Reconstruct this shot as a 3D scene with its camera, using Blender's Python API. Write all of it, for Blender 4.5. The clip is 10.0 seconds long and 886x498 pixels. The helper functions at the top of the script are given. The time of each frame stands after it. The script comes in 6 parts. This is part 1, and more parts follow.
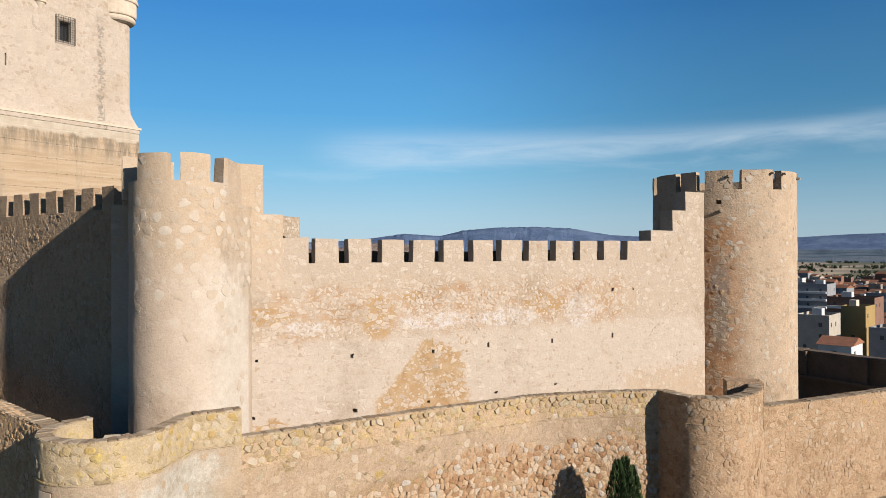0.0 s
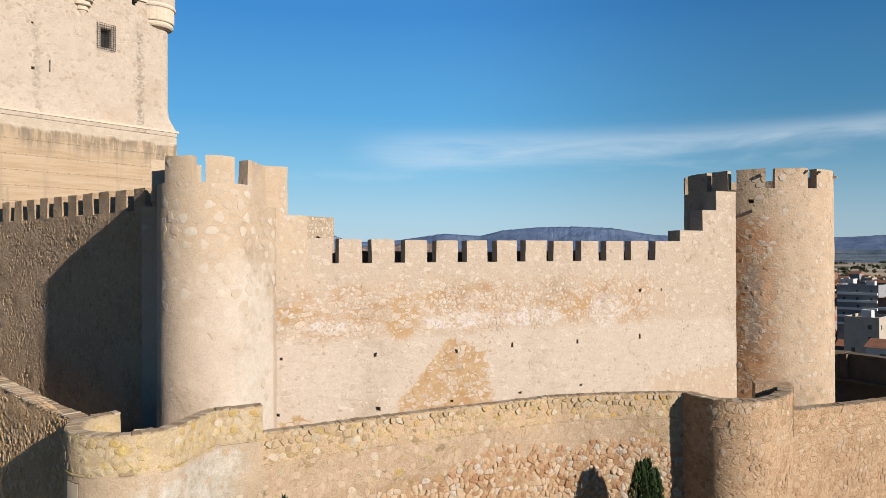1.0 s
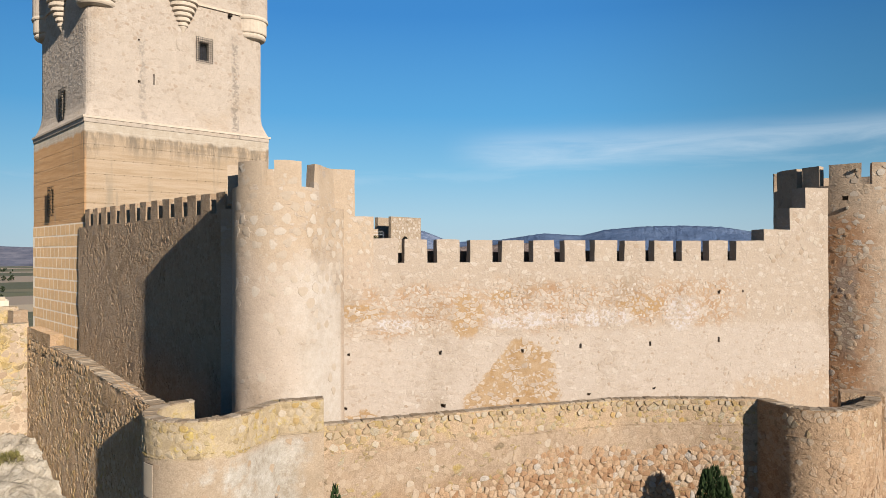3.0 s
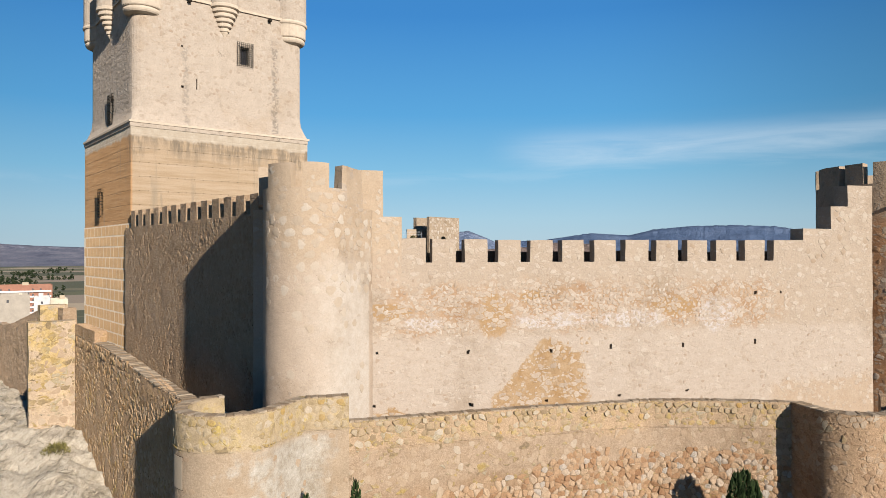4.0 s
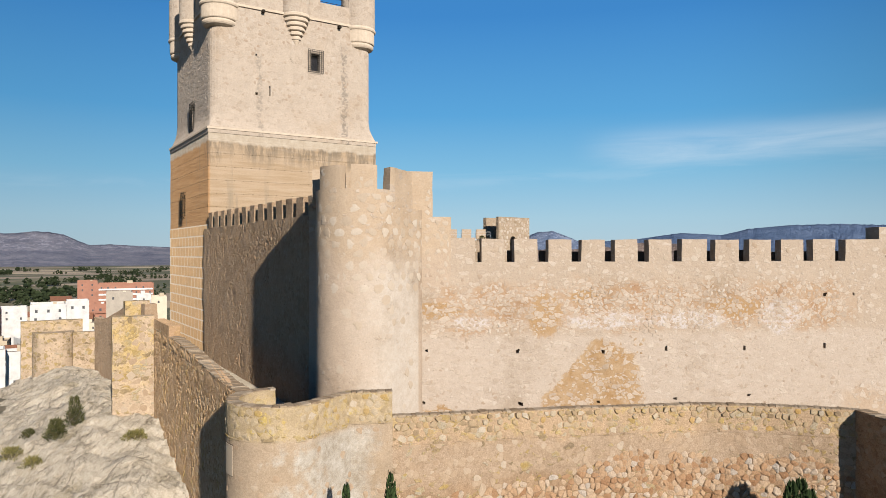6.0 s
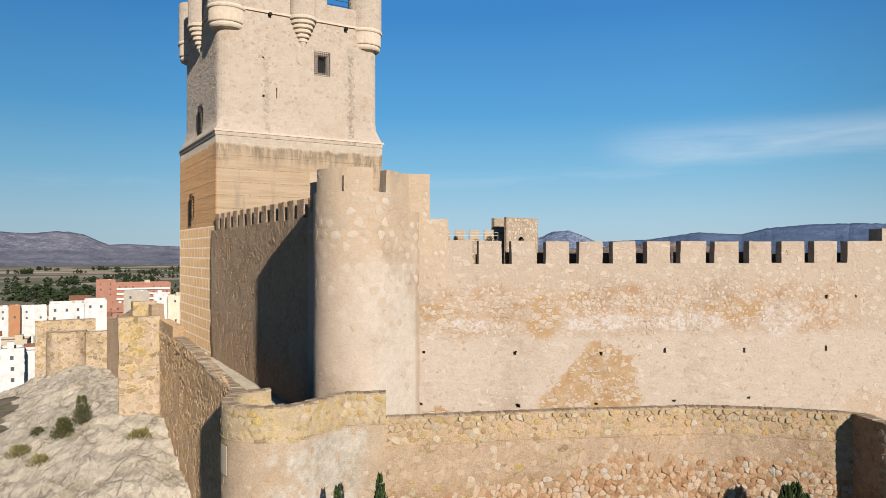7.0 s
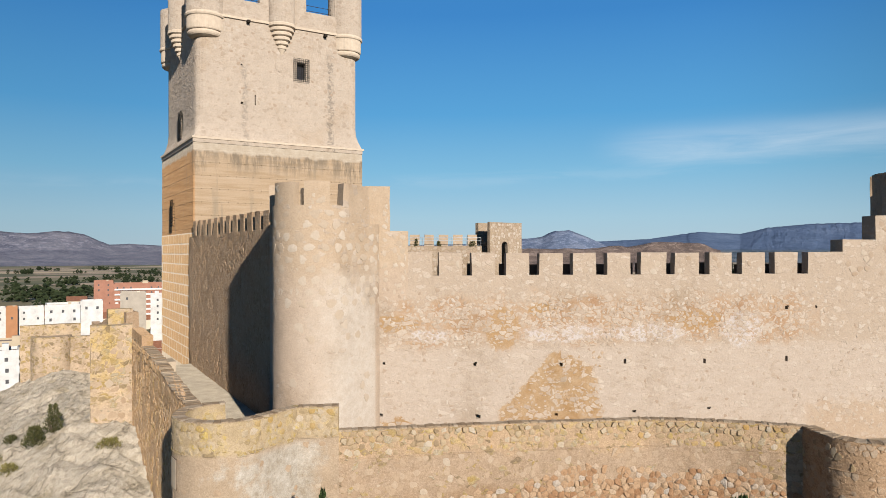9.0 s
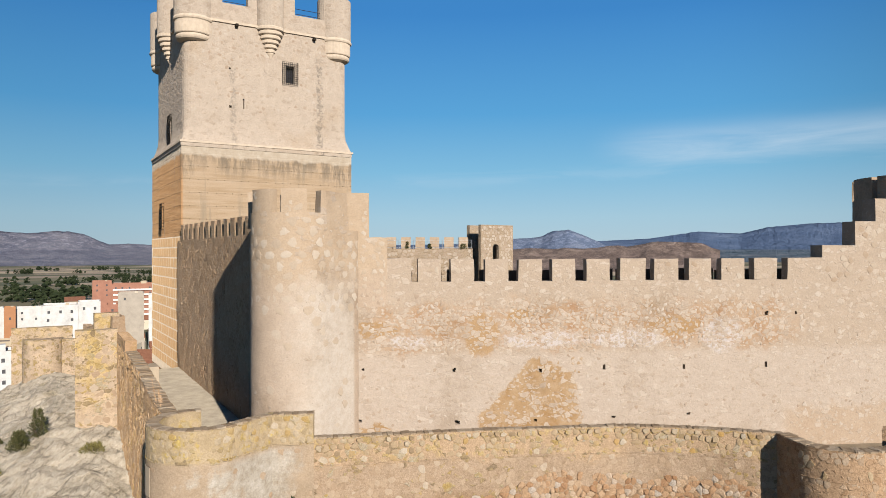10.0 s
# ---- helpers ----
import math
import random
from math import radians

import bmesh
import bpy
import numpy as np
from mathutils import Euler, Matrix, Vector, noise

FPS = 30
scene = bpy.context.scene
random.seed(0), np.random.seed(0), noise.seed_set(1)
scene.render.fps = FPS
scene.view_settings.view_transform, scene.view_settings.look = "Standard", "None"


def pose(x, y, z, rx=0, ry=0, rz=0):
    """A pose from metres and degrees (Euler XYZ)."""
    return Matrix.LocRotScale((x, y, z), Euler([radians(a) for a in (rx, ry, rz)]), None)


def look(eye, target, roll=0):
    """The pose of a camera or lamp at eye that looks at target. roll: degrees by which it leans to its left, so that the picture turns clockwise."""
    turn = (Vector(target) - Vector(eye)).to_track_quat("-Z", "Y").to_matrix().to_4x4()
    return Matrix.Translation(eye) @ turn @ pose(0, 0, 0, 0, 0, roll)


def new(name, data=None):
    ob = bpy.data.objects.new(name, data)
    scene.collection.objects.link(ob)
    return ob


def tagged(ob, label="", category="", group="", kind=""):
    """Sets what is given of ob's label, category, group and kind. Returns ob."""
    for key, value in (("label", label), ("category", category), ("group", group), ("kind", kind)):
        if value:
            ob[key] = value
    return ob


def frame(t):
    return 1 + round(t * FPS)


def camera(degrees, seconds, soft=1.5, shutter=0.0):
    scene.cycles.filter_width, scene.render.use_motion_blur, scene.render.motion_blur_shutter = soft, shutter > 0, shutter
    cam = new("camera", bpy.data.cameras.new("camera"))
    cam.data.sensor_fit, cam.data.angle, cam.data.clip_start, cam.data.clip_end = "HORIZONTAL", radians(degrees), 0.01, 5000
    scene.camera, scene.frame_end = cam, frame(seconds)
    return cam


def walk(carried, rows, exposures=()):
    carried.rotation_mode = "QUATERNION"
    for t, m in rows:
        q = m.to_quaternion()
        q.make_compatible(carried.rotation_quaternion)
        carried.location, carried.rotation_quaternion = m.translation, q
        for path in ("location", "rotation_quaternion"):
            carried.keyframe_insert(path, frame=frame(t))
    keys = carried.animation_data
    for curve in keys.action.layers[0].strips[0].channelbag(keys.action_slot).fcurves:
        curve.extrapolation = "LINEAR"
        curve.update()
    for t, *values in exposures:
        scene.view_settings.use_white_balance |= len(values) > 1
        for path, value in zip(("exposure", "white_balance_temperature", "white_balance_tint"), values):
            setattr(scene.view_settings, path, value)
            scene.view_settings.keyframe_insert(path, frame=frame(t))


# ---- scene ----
cam = camera(64.7, 10.0, soft=0.7)
METRES, EYE, TILT, LEAN, TURN = 8.8, 12.0, 0.0, 0.0, 35.4
ROWS = [
    (0.0, 0.0, 0.0, 0.0, 0.0, 0.25, 0.18),
    (0.5, 0.0443, -0.0105, 0.0009, 1.64, 0.25, 0.17),
    (1.0, 0.0902, -0.0188, 0.0016, 3.26, 0.25, 0.15),
    (1.5, 0.1365, -0.0258, 0.0022, 5.01, 0.25, 0.14),
    (2.0, 0.1838, -0.0313, 0.0019, 6.89, 0.27, 0.13),
    (2.5, 0.2306, -0.0354, 0.0018, 9.27, 0.26, 0.11),
    (4.0, 0.373, -0.0394, -0.0001, 15.17, 0.27, 0.11),
    (4.5, 0.4197, -0.0382, -0.0016, 16.94, 0.28, 0.1),
    (5.0, 0.4649, -0.036, -0.003, 18.35, 0.29, 0.09),
    (5.5, 0.5098, -0.0316, -0.0039, 20.16, 0.3, 0.09),
    (6.0, 0.5565, -0.0234, -0.0041, 22.03, 0.3, 0.07),
    (7.5, 0.7017, 0.0118, 0.0226, 23.37, 0.26, 0.07),
    (8.0, 0.7531, 0.0276, 0.0395, 23.37, 0.25, 0.08),
    (8.5, 0.8051, 0.0443, 0.0561, 23.37, 0.24, 0.09),
    (9.0, 0.8566, 0.0616, 0.0726, 23.37, 0.23, 0.1),
    (9.5, 0.9084, 0.0796, 0.0896, 23.37, 0.21, 0.11),
    (10.0, 0.9616, 0.0982, 0.1078, 23.37, 0.2, 0.12),
]
walk(cam, [(t, pose(0, 0, EYE, TILT, LEAN, TURN) @ pose(METRES * x, METRES * y, METRES * z, 90 + pitch, roll, yaw)) for t, x, y, z, yaw, pitch, roll in ROWS],
     exposures=[(0.0, 0.97), (5.0, 0.885), (10.0, 0.825)])

# ---- light: low morning sun, clear sky with one streak of cirrus ----
SUN_AZ, SUN_EL = radians(-7.0), radians(20.2)
SUN_DIR = Vector((math.cos(SUN_EL) * math.cos(SUN_AZ), math.cos(SUN_EL) * math.sin(SUN_AZ), math.sin(SUN_EL)))
sun_data = bpy.data.lights.new("sun", "SUN")
sun_data.energy, sun_data.angle, sun_data.color = 5.0, radians(0.53), (1.0, 0.91, 0.80)
sun = new("sun", sun_data)
sun.matrix_world = look(SUN_DIR * 100, (0, 0, 0))

world = bpy.data.worlds.new("sky")
scene.world = world
world.use_nodes = True
wt = world.node_tree
sky = wt.nodes.new("ShaderNodeTexSky")
sky.sky_type, sky.sun_disc = "NISHITA", False
sky.sun_elevation, sky.sun_rotation = SUN_EL, math.pi / 2 - SUN_AZ
sky.altitude, sky.air_density, sky.dust_density, sky.ozone_density = 500, 1.0, 0.2, 4.0
wt.nodes["Background"].inputs["Strength"].default_value = 0.0425


# ---- node helpers ----
class Nodes:
    """Short ways to write node trees."""

    def __init__(self, tree):
        self.t = tree

    def put(self, socket, value):
        if isinstance(value, bpy.types.NodeSocket):
            self.t.links.new(value, socket)
        elif isinstance(value, (tuple, list)) and len(value) == 3 and socket.type == "RGBA":
            socket.default_value = (*value, 1)
        else:
            socket.default_value = value

    def node(self, kind, **values):
        n = self.t.nodes.new("ShaderNode" + kind)
        for key, value in values.items():
            self.put(n.inputs[key], value)
        return n

    def math(self, op, a, b=0.0, c=0.0, clamp=False):
        n = self.t.nodes.new("ShaderNodeMath")
        n.operation, n.use_clamp = op, clamp
        for i, v in enumerate((a, b, c)):
            self.put(n.inputs[i], v)
        return n.outputs[0]

    def vmath(self, op, a, b=(0, 0, 0)):
        n = self.t.nodes.new("ShaderNodeVectorMath")
        n.operation = op
        self.put(n.inputs[0], a)
        self.put(n.inputs[1], b)
        return n.outputs["Value"] if op == "DOT_PRODUCT" else n.outputs[0]

    def mix(self, f, a, b, blend="MIX"):
        n = self.t.nodes.new("ShaderNodeMix")
        n.data_type, n.blend_type = "RGBA", blend
        self.put(n.inputs[0], f)
        self.put(n.inputs[6], a)
        self.put(n.inputs[7], b)
        return n.outputs[2]

    def step(self, v, lo, hi, out0=0.0, out1=1.0):
        n = self.t.nodes.new("ShaderNodeMapRange")
        n.interpolation_type = "SMOOTHSTEP"
        for i, x in enumerate((v, lo, hi, out0, out1)):
            self.put(n.inputs[i], x)
        return n.outputs[0]

    def ramp(self, f, stops, kind="LINEAR"):
        n = self.t.nodes.new("ShaderNodeValToRGB")
        n.color_ramp.interpolation = kind
        el = n.color_ramp.elements
        while len(el) < len(stops):
            el.new(0.5)
        for e, (p, c) in zip(el, stops):
            e.position, e.color = p, (*c, 1)
        self.put(n.inputs[0], f)
        return n.outputs[0]

    def noise(self, vec, scale, detail=4.0, rough=0.55, distortion=0.0):
        n = self.node("TexNoise", Vector=vec, Scale=scale, Detail=detail, Roughness=rough, Distortion=distortion)
        return n.outputs[0]

    def voronoi(self, vec, scale, feature="F1", rnd=1.0):
        n = self.t.nodes.new("ShaderNodeTexVoronoi")
        n.feature = feature
        self.put(n.inputs["Vector"], vec)
        self.put(n.inputs["Scale"], scale)
        self.put(n.inputs["Randomness"], rnd)
        return n

    def where(self):
        return self.t.nodes.new("ShaderNodeNewGeometry").outputs["Position"]

    def xyz(self, vec):
        n = self.node("SeparateXYZ", Vector=vec)
        return n.outputs

    def bump(self, height, strength, distance):
        return self.node("Bump", Height=height, Strength=strength, Distance=distance).outputs[0]


# ---- sky: clear blue with a thin streak of cirrus ----
n = Nodes(wt)
gen = wt.nodes.new("ShaderNodeTexCoord").outputs["Generated"]
gx, gy, gz = n.xyz(gen)
blue = n.mix(1.0, sky.outputs[0], (0.40, 1.05, 1.42), "MULTIPLY")
azim = n.math("ARCTAN2", n.math("MULTIPLY", gx, -1.0), gy)  # radians from +y towards -x
veil = n.ramp(n.math("MULTIPLY", gz, 2.5), [(0.0, (6.3, 7.8, 8.9)), (0.12, (5.3, 7.8, 9.4)), (0.28, (3.1, 6.7, 9.5)), (0.48, (1.45, 5.0, 9.1)), (0.8, (0.72, 3.3, 7.9))])
blue = n.mix(n.step(gz, 0.55, 0.28, 0.0, 0.92), blue, veil)
# the sky is deepest at a right angle to the sun
toward = n.math("ADD", n.math("MULTIPLY", gx, math.cos(SUN_AZ)), n.math("MULTIPLY", gy, math.sin(SUN_AZ)))
flat_sq = n.math("MAXIMUM", n.math("ADD", n.math("MULTIPLY", gx, gx), n.math("MULTIPLY", gy, gy)), 0.001)
deep = n.step(n.math("DIVIDE", n.math("MULTIPLY", toward, toward), flat_sq), 0.55, 0.0, 0.0, 0.42)
blue = n.mix(n.math("MULTIPLY", deep, n.step(gz, 0.0, 0.2, 0.5, 1.0)), blue, (0, 0, 0))
blue = n.mix(n.step(azim, 1.05, 1.65, 0.0, 0.17), blue, (0, 0, 0))
elev = n.math("ARCTANGENT", n.math("DIVIDE", gz, n.math("SQRT", n.math("ADD", n.math("MULTIPLY", gx, gx), n.math("MULTIPLY", gy, gy)))))
sheet = n.node("CombineXYZ", X=n.math("MULTIPLY", azim, 3.0), Y=n.math("MULTIPLY", n.math("SUBTRACT", elev, n.math("MULTIPLY", azim, -0.01)), 22.0), Z=0.0).outputs[0]
wisp = n.noise(sheet, 1.6, 7, 0.6, 0.6)
# streak: highest at the north end, tapering to a tip in the west
mid_el = n.math("ADD", 0.148, n.math("MULTIPLY", n.math("SUBTRACT", azim, 0.36), -0.012))
half = n.math("ADD", 0.026, n.math("MULTIPLY", n.step(azim, 0.25, 0.62), 0.012))
body = n.step(n.math("ABSOLUTE", n.math("SUBTRACT", n.math("ADD", elev, n.math("MULTIPLY", n.math("SUBTRACT", wisp, 0.5), 0.028)), mid_el)), half, 0.0)
body = n.math("MULTIPLY", body, n.step(azim, 0.83, 0.70))
low_el = n.math("ADD", 0.106, n.math("MULTIPLY", n.math("SUBTRACT", azim, 0.9), -0.03))
thin = n.math("MULTIPLY", n.step(n.math("ABSOLUTE", n.math("SUBTRACT", n.math("ADD", elev, n.math("MULTIPLY", n.math("SUBTRACT", wisp, 0.5), 0.03)), low_el)), 0.016, 0.0), 0.22)
thin = n.math("MULTIPLY", thin, n.step(wisp, 0.42, 0.6))
cloud = n.math("MULTIPLY", n.math("MAXIMUM", n.math("MULTIPLY", body, n.step(wisp, 0.25, 0.75, 0.25, 1.0)), thin), 0.46)
wt.links.new(n.mix(cloud, blue, (9.5, 10.6, 11.6)), wt.nodes["Background"].inputs["Color"])


def material(name, rough=0.9, fuzz=0.15):
    m = bpy.data.materials.new(name)
    m.use_nodes = True
    n = Nodes(m.node_tree)
    b = m.node_tree.nodes["Principled BSDF"]
    b.inputs["Roughness"].default_value = rough
    b.inputs["Specular IOR Level"].default_value = 0.15
    b.inputs["Diffuse Roughness"].default_value = fuzz
    return m, n, b


def plain(name, colour, rough=0.85, vary=0.12, scale=1.5, bump=0.0, metal=0.0, fuzz=0.1):
    m, n, b = material(name, rough, fuzz)
    p = n.where()
    f = n.noise(p, scale, 5, 0.6)
    g = n.noise(p, scale * 9, 4, 0.6)
    k = n.math("ADD", n.math("MULTIPLY", f, 0.65), n.math("MULTIPLY", g, 0.35))
    lo = tuple(0.88 * c * (1 - vary * 1.6) for c in colour)
    hi = tuple(min(1, 0.88 * c * (1 + vary * 1.3)) for c in colour)
    n.put(b.inputs["Base Color"], n.ramp(k, [(0.3, lo), (0.7, hi)]))
    b.inputs["Metallic"].default_value = metal
    if bump:
        n.put(b.inputs["Normal"], n.bump(g, 0.6, bump))
    return m


ALBEDO = 0.74  # factor on all stone base colours, lowered so that shade renders deeper
UX, UY = 0.42122, 0.90696  # along the curtain wall
AX, AY = -21.346, 23.036  # its origin
NX, NY = 0.90696, -0.42122  # its outward normal


def masonry(name, mortar, palette, scale=2.6, squash=1.35, expose=0.5, relief=0.03, grain=0.012, dark=0.75,
            extra=None, joint=(0.03, 0.12), tone=0.16, streak=0.0, fuzz=0.15, grit=1.0):
    """Rubble in lime mortar: stones of random tints, of which a share stays under the render."""
    m, n, b = material(name, 0.92, fuzz)
    p = n.where()
    warp = n.node("TexNoise", Vector=p, Scale=1.7, Detail=3.0)
    q = n.vmath("ADD", p, n.vmath("MULTIPLY", n.vmath("SUBTRACT", warp.outputs[1], (0.5, 0.5, 0.5)), (0.35, 0.35, 0.3)))
    q = n.vmath("MULTIPLY", q, (1, 1, squash))
    cell = n.voronoi(q, scale)
    edge = n.voronoi(q, scale, "DISTANCE_TO_EDGE").outputs["Distance"]
    small = n.voronoi(q, scale * 2.3)
    small_edge = n.voronoi(q, scale * 2.3, "DISTANCE_TO_EDGE").outputs["Distance"]
    rnd = n.xyz(cell.outputs["Color"])
    rnd2 = n.xyz(small.outputs["Color"])
    big = n.noise(p, 0.32, 5, 0.6)
    mid = n.noise(p, 1.4, 5, 0.65)
    fine = n.noise(p, 22, 6, 0.7)
    share = n.math("ADD", expose, n.math("MULTIPLY", n.math("SUBTRACT", big, 0.5), 0.9))
    tint = None
    if extra:
        share, tint = extra(n, p, share, big, mid)
    inside = n.math("MULTIPLY", n.step(edge, joint[0], joint[1]), n.step(n.math("SUBTRACT", share, rnd[0]), -0.03, 0.05))
    inside2 = n.math("MULTIPLY", n.step(small_edge, joint[0], joint[1] * 1.2),
                     n.step(n.math("SUBTRACT", n.math("MULTIPLY", share, 0.6), rnd2[0]), -0.03, 0.05))
    inside = n.math("MAXIMUM", inside, inside2)
    stone = n.ramp(n.math("ADD", n.math("MULTIPLY", rnd[1], 0.7), n.math("MULTIPLY", rnd2[1], 0.3)), palette)
    wall = n.ramp(mid, [(0.25, tuple(c * (1 - tone) for c in mortar)), (0.75, tuple(c * (1 + tone * 0.6) for c in mortar))])
    if tint is not None:
        wall = tint(wall)
    col = n.mix(n.math("MULTIPLY", inside, 0.85), wall, stone)
    col = n.mix(n.step(big, 0.52, 0.78), col, n.mix(1.0, col, (dark, dark * 0.95, dark * 0.88), "MULTIPLY"))
    speck = n.noise(n.vmath("MULTIPLY", p, (1, 1, 1.5)), 7.5, 4, 0.75)
    col = n.mix(0.42 * grit, col, n.ramp(speck, [(0.3, (0.52, 0.46, 0.40)), (0.55, (1, 1, 1)), (0.72, (1.22, 1.22, 1.22))]), "MULTIPLY")
    col = n.mix(0.5 * grit, col, n.ramp(fine, [(0.3, (0.3, 0.26, 0.22)), (0.62, (1.08, 1.08, 1.08))]), "MULTIPLY")
    n.put(b.inputs["Base Color"], n.mix(1.0, col, (ALBEDO, ALBEDO, ALBEDO), "MULTIPLY"))
    h = n.math("ADD", n.math("MULTIPLY", inside, relief), n.math("MULTIPLY", speck, 0.035 * grit))
    h = n.math("ADD", h, n.math("MULTIPLY", fine, grain * grit))
    h = n.math("ADD", h, n.math("MULTIPLY", mid, 0.05))
    if streak:
        h = n.math("ADD", h, n.math("MULTIPLY", n.noise(n.vmath("MULTIPLY", p, (1, 1, 1.15)), 6.5, 5, 0.6), streak))
    n.put(b.inputs["Normal"], n.bump(h, 0.9, 1.0))
    return m


CREAM = [(0.1, (0.31, 0.235, 0.165)), (0.35, (0.375, 0.295, 0.215)), (0.65, (0.42, 0.345, 0.265)), (0.9, (0.46, 0.40, 0.325))]
OCHRE = [(0.1, (0.210, 0.158, 0.099)), (0.35, (0.339, 0.256, 0.140)), (0.55, (0.386, 0.275, 0.094)), (0.75, (0.386, 0.328, 0.222)), (0.95, (0.409, 0.362, 0.281))]
WARM_LIT = [(0.1, (0.327, 0.229, 0.144)), (0.5, (0.399, 0.294, 0.196)), (0.9, (0.445, 0.353, 0.261))]
GOLD = [(0.1, (0.370, 0.235, 0.114)), (0.5, (0.458, 0.317, 0.182)), (0.9, (0.517, 0.393, 0.269))]
ROSY = [(0.1, (0.310, 0.196, 0.115)), (0.4, (0.414, 0.282, 0.178)), (0.7, (0.460, 0.328, 0.218)), (0.95, (0.494, 0.385, 0.276))]
PALE = [(0.1, (0.38, 0.31, 0.245)), (0.5, (0.45, 0.375, 0.305)), (0.9, (0.50, 0.435, 0.365))]


def curtain_bands(n, p, share, big, mid):
    """The band of bare stone under the parapet, and the brown patch where the render has come off."""
    s = n.vmath("DOT_PRODUCT", n.vmath("SUBTRACT", p, (AX, AY, 0)), (UX, UY, 0))
    z = n.xyz(p)[2]
    wob = n.math("MULTIPLY", n.math("SUBTRACT", n.noise(p, 0.8, 5, 0.65), 0.5), 2.2)
    ragged = n.math("ADD", n.math("MULTIPLY", wob, 0.30), n.math("MULTIPLY", n.math("SUBTRACT", n.noise(p, 3.0, 6, 0.75), 0.5), 1.3))
    zz = n.math("ADD", z, wob)
    band = n.math("MULTIPLY", n.step(zz, 8.0, 8.8), n.step(zz, 10.9, 10.0))
    band = n.math("MULTIPLY", band, n.math("MULTIPLY", n.step(s, -4.8, -3.0), n.step(s, 18.5, 15.5)))
    # the patch: a slope down its west side, a shoulder and a steep flank on the other
    west = n.math("SUBTRACT", s, n.math("SUBTRACT", 3.55, n.math("MULTIPLY", n.math("SUBTRACT", 7.75, z), 0.92)))
    east = n.math("SUBTRACT", n.math("SUBTRACT", 6.15, n.math("MULTIPLY", n.math("SUBTRACT", z, 5.1), 0.22)), s)
    roof = n.math("SUBTRACT", n.math("SUBTRACT", 7.95, n.math("MULTIPLY", n.math("MAXIMUM", n.math("SUBTRACT", s, 4.0), 0.0), 0.42)), z)
    inner = n.math("ADD", n.math("MINIMUM", n.math("MINIMUM", west, n.math("SUBTRACT", s, 1.15)), n.math("MINIMUM", east, roof)), n.math("MULTIPLY", ragged, 0.62))
    cone = n.step(inner, -0.06, 0.14)
    foot = n.math("MULTIPLY", n.step(n.math("SUBTRACT", 4.9, zz), 0, 0.2), n.step(n.math("ABSOLUTE", n.math("ADD", s, 4.1)), 1.3, 1.0))
    corner = n.math("MULTIPLY", n.step(n.math("SUBTRACT", 5.5, zz), 0, 0.5), n.step(s, 16.0, 17.0))
    cone = n.math("MAXIMUM", cone, n.math("MAXIMUM", foot, n.math("MULTIPLY", corner, 0.4)))
    lower = n.step(z, 8.4, 7.9)
    share = n.math("ADD", n.math("ADD", n.math("MULTIPLY", band, 0.22), n.math("MULTIPLY", cone, 0.05)), share)
    share = n.math("SUBTRACT", share, n.math("MULTIPLY", n.math("MULTIPLY", lower, n.math("SUBTRACT", 1.0, cone)), 0.08))

    def spot(s0, z0, ws, hz):
        d = n.math("ADD", n.math("POWER", n.math("DIVIDE", n.math("SUBTRACT", s, s0), ws), 2.0), n.math("POWER", n.math("DIVIDE", n.math("SUBTRACT", z, z0), hz), 2.0))
        return n.step(n.math("ADD", d, n.math("MULTIPLY", ragged, 1.3)), 1.0, 0.45)

    def tint(wall):
        patch = n.ramp(n.noise(p, 1.6, 5, 0.65), [(0.35, (0.33, 0.205, 0.10)), (0.62, (0.40, 0.285, 0.175))])
        wall = n.mix(n.math("MULTIPLY", lower, 0.65), wall, n.ramp(n.noise(n.vmath("MULTIPLY", p, (1, 1, 3)), 1.8, 6, 0.7), [(0.3, (0.42, 0.35, 0.29)), (0.7, (0.49, 0.425, 0.365))]))
        wall = n.mix(cone, wall, patch)
        rust = n.ramp(n.noise(p, 0.9, 6, 0.7), [(0.38, (0.42, 0.335, 0.26)), (0.52, (0.395, 0.275, 0.18)), (0.68, (0.335, 0.20, 0.115))])
        wall = n.mix(n.math("MULTIPLY", band, 0.95), wall, rust)
        earth = n.math("MAXIMUM", n.math("MAXIMUM", spot(-3.9, 9.3, 1.4, 0.45), spot(1.3, 9.0, 0.9, 1.2)), n.math("MAXIMUM", spot(10.8, 9.3, 1.6, 0.6), spot(3.2, 9.9, 0.8, 0.4)))
        wall = n.mix(n.math("MULTIPLY", earth, 0.75), wall, (0.36, 0.225, 0.105))
        limy = n.math("MAXIMUM", n.math("MAXIMUM", spot(4.3, 8.75, 2.4, 0.5), spot(8.4, 8.75, 2.2, 0.5)), n.math("MAXIMUM", spot(13.2, 8.9, 1.3, 0.95), spot(-2.2, 8.7, 1.2, 0.35)))
        limy = n.math("MULTIPLY", limy, n.step(n.noise(n.vmath("MULTIPLY", p, (1, 1, 1.6)), 2.6, 7, 0.75), 0.42, 0.52))
        return n.mix(n.math("MULTIPLY", limy, 0.85), wall, (0.51, 0.475, 0.46))

    return share, tint


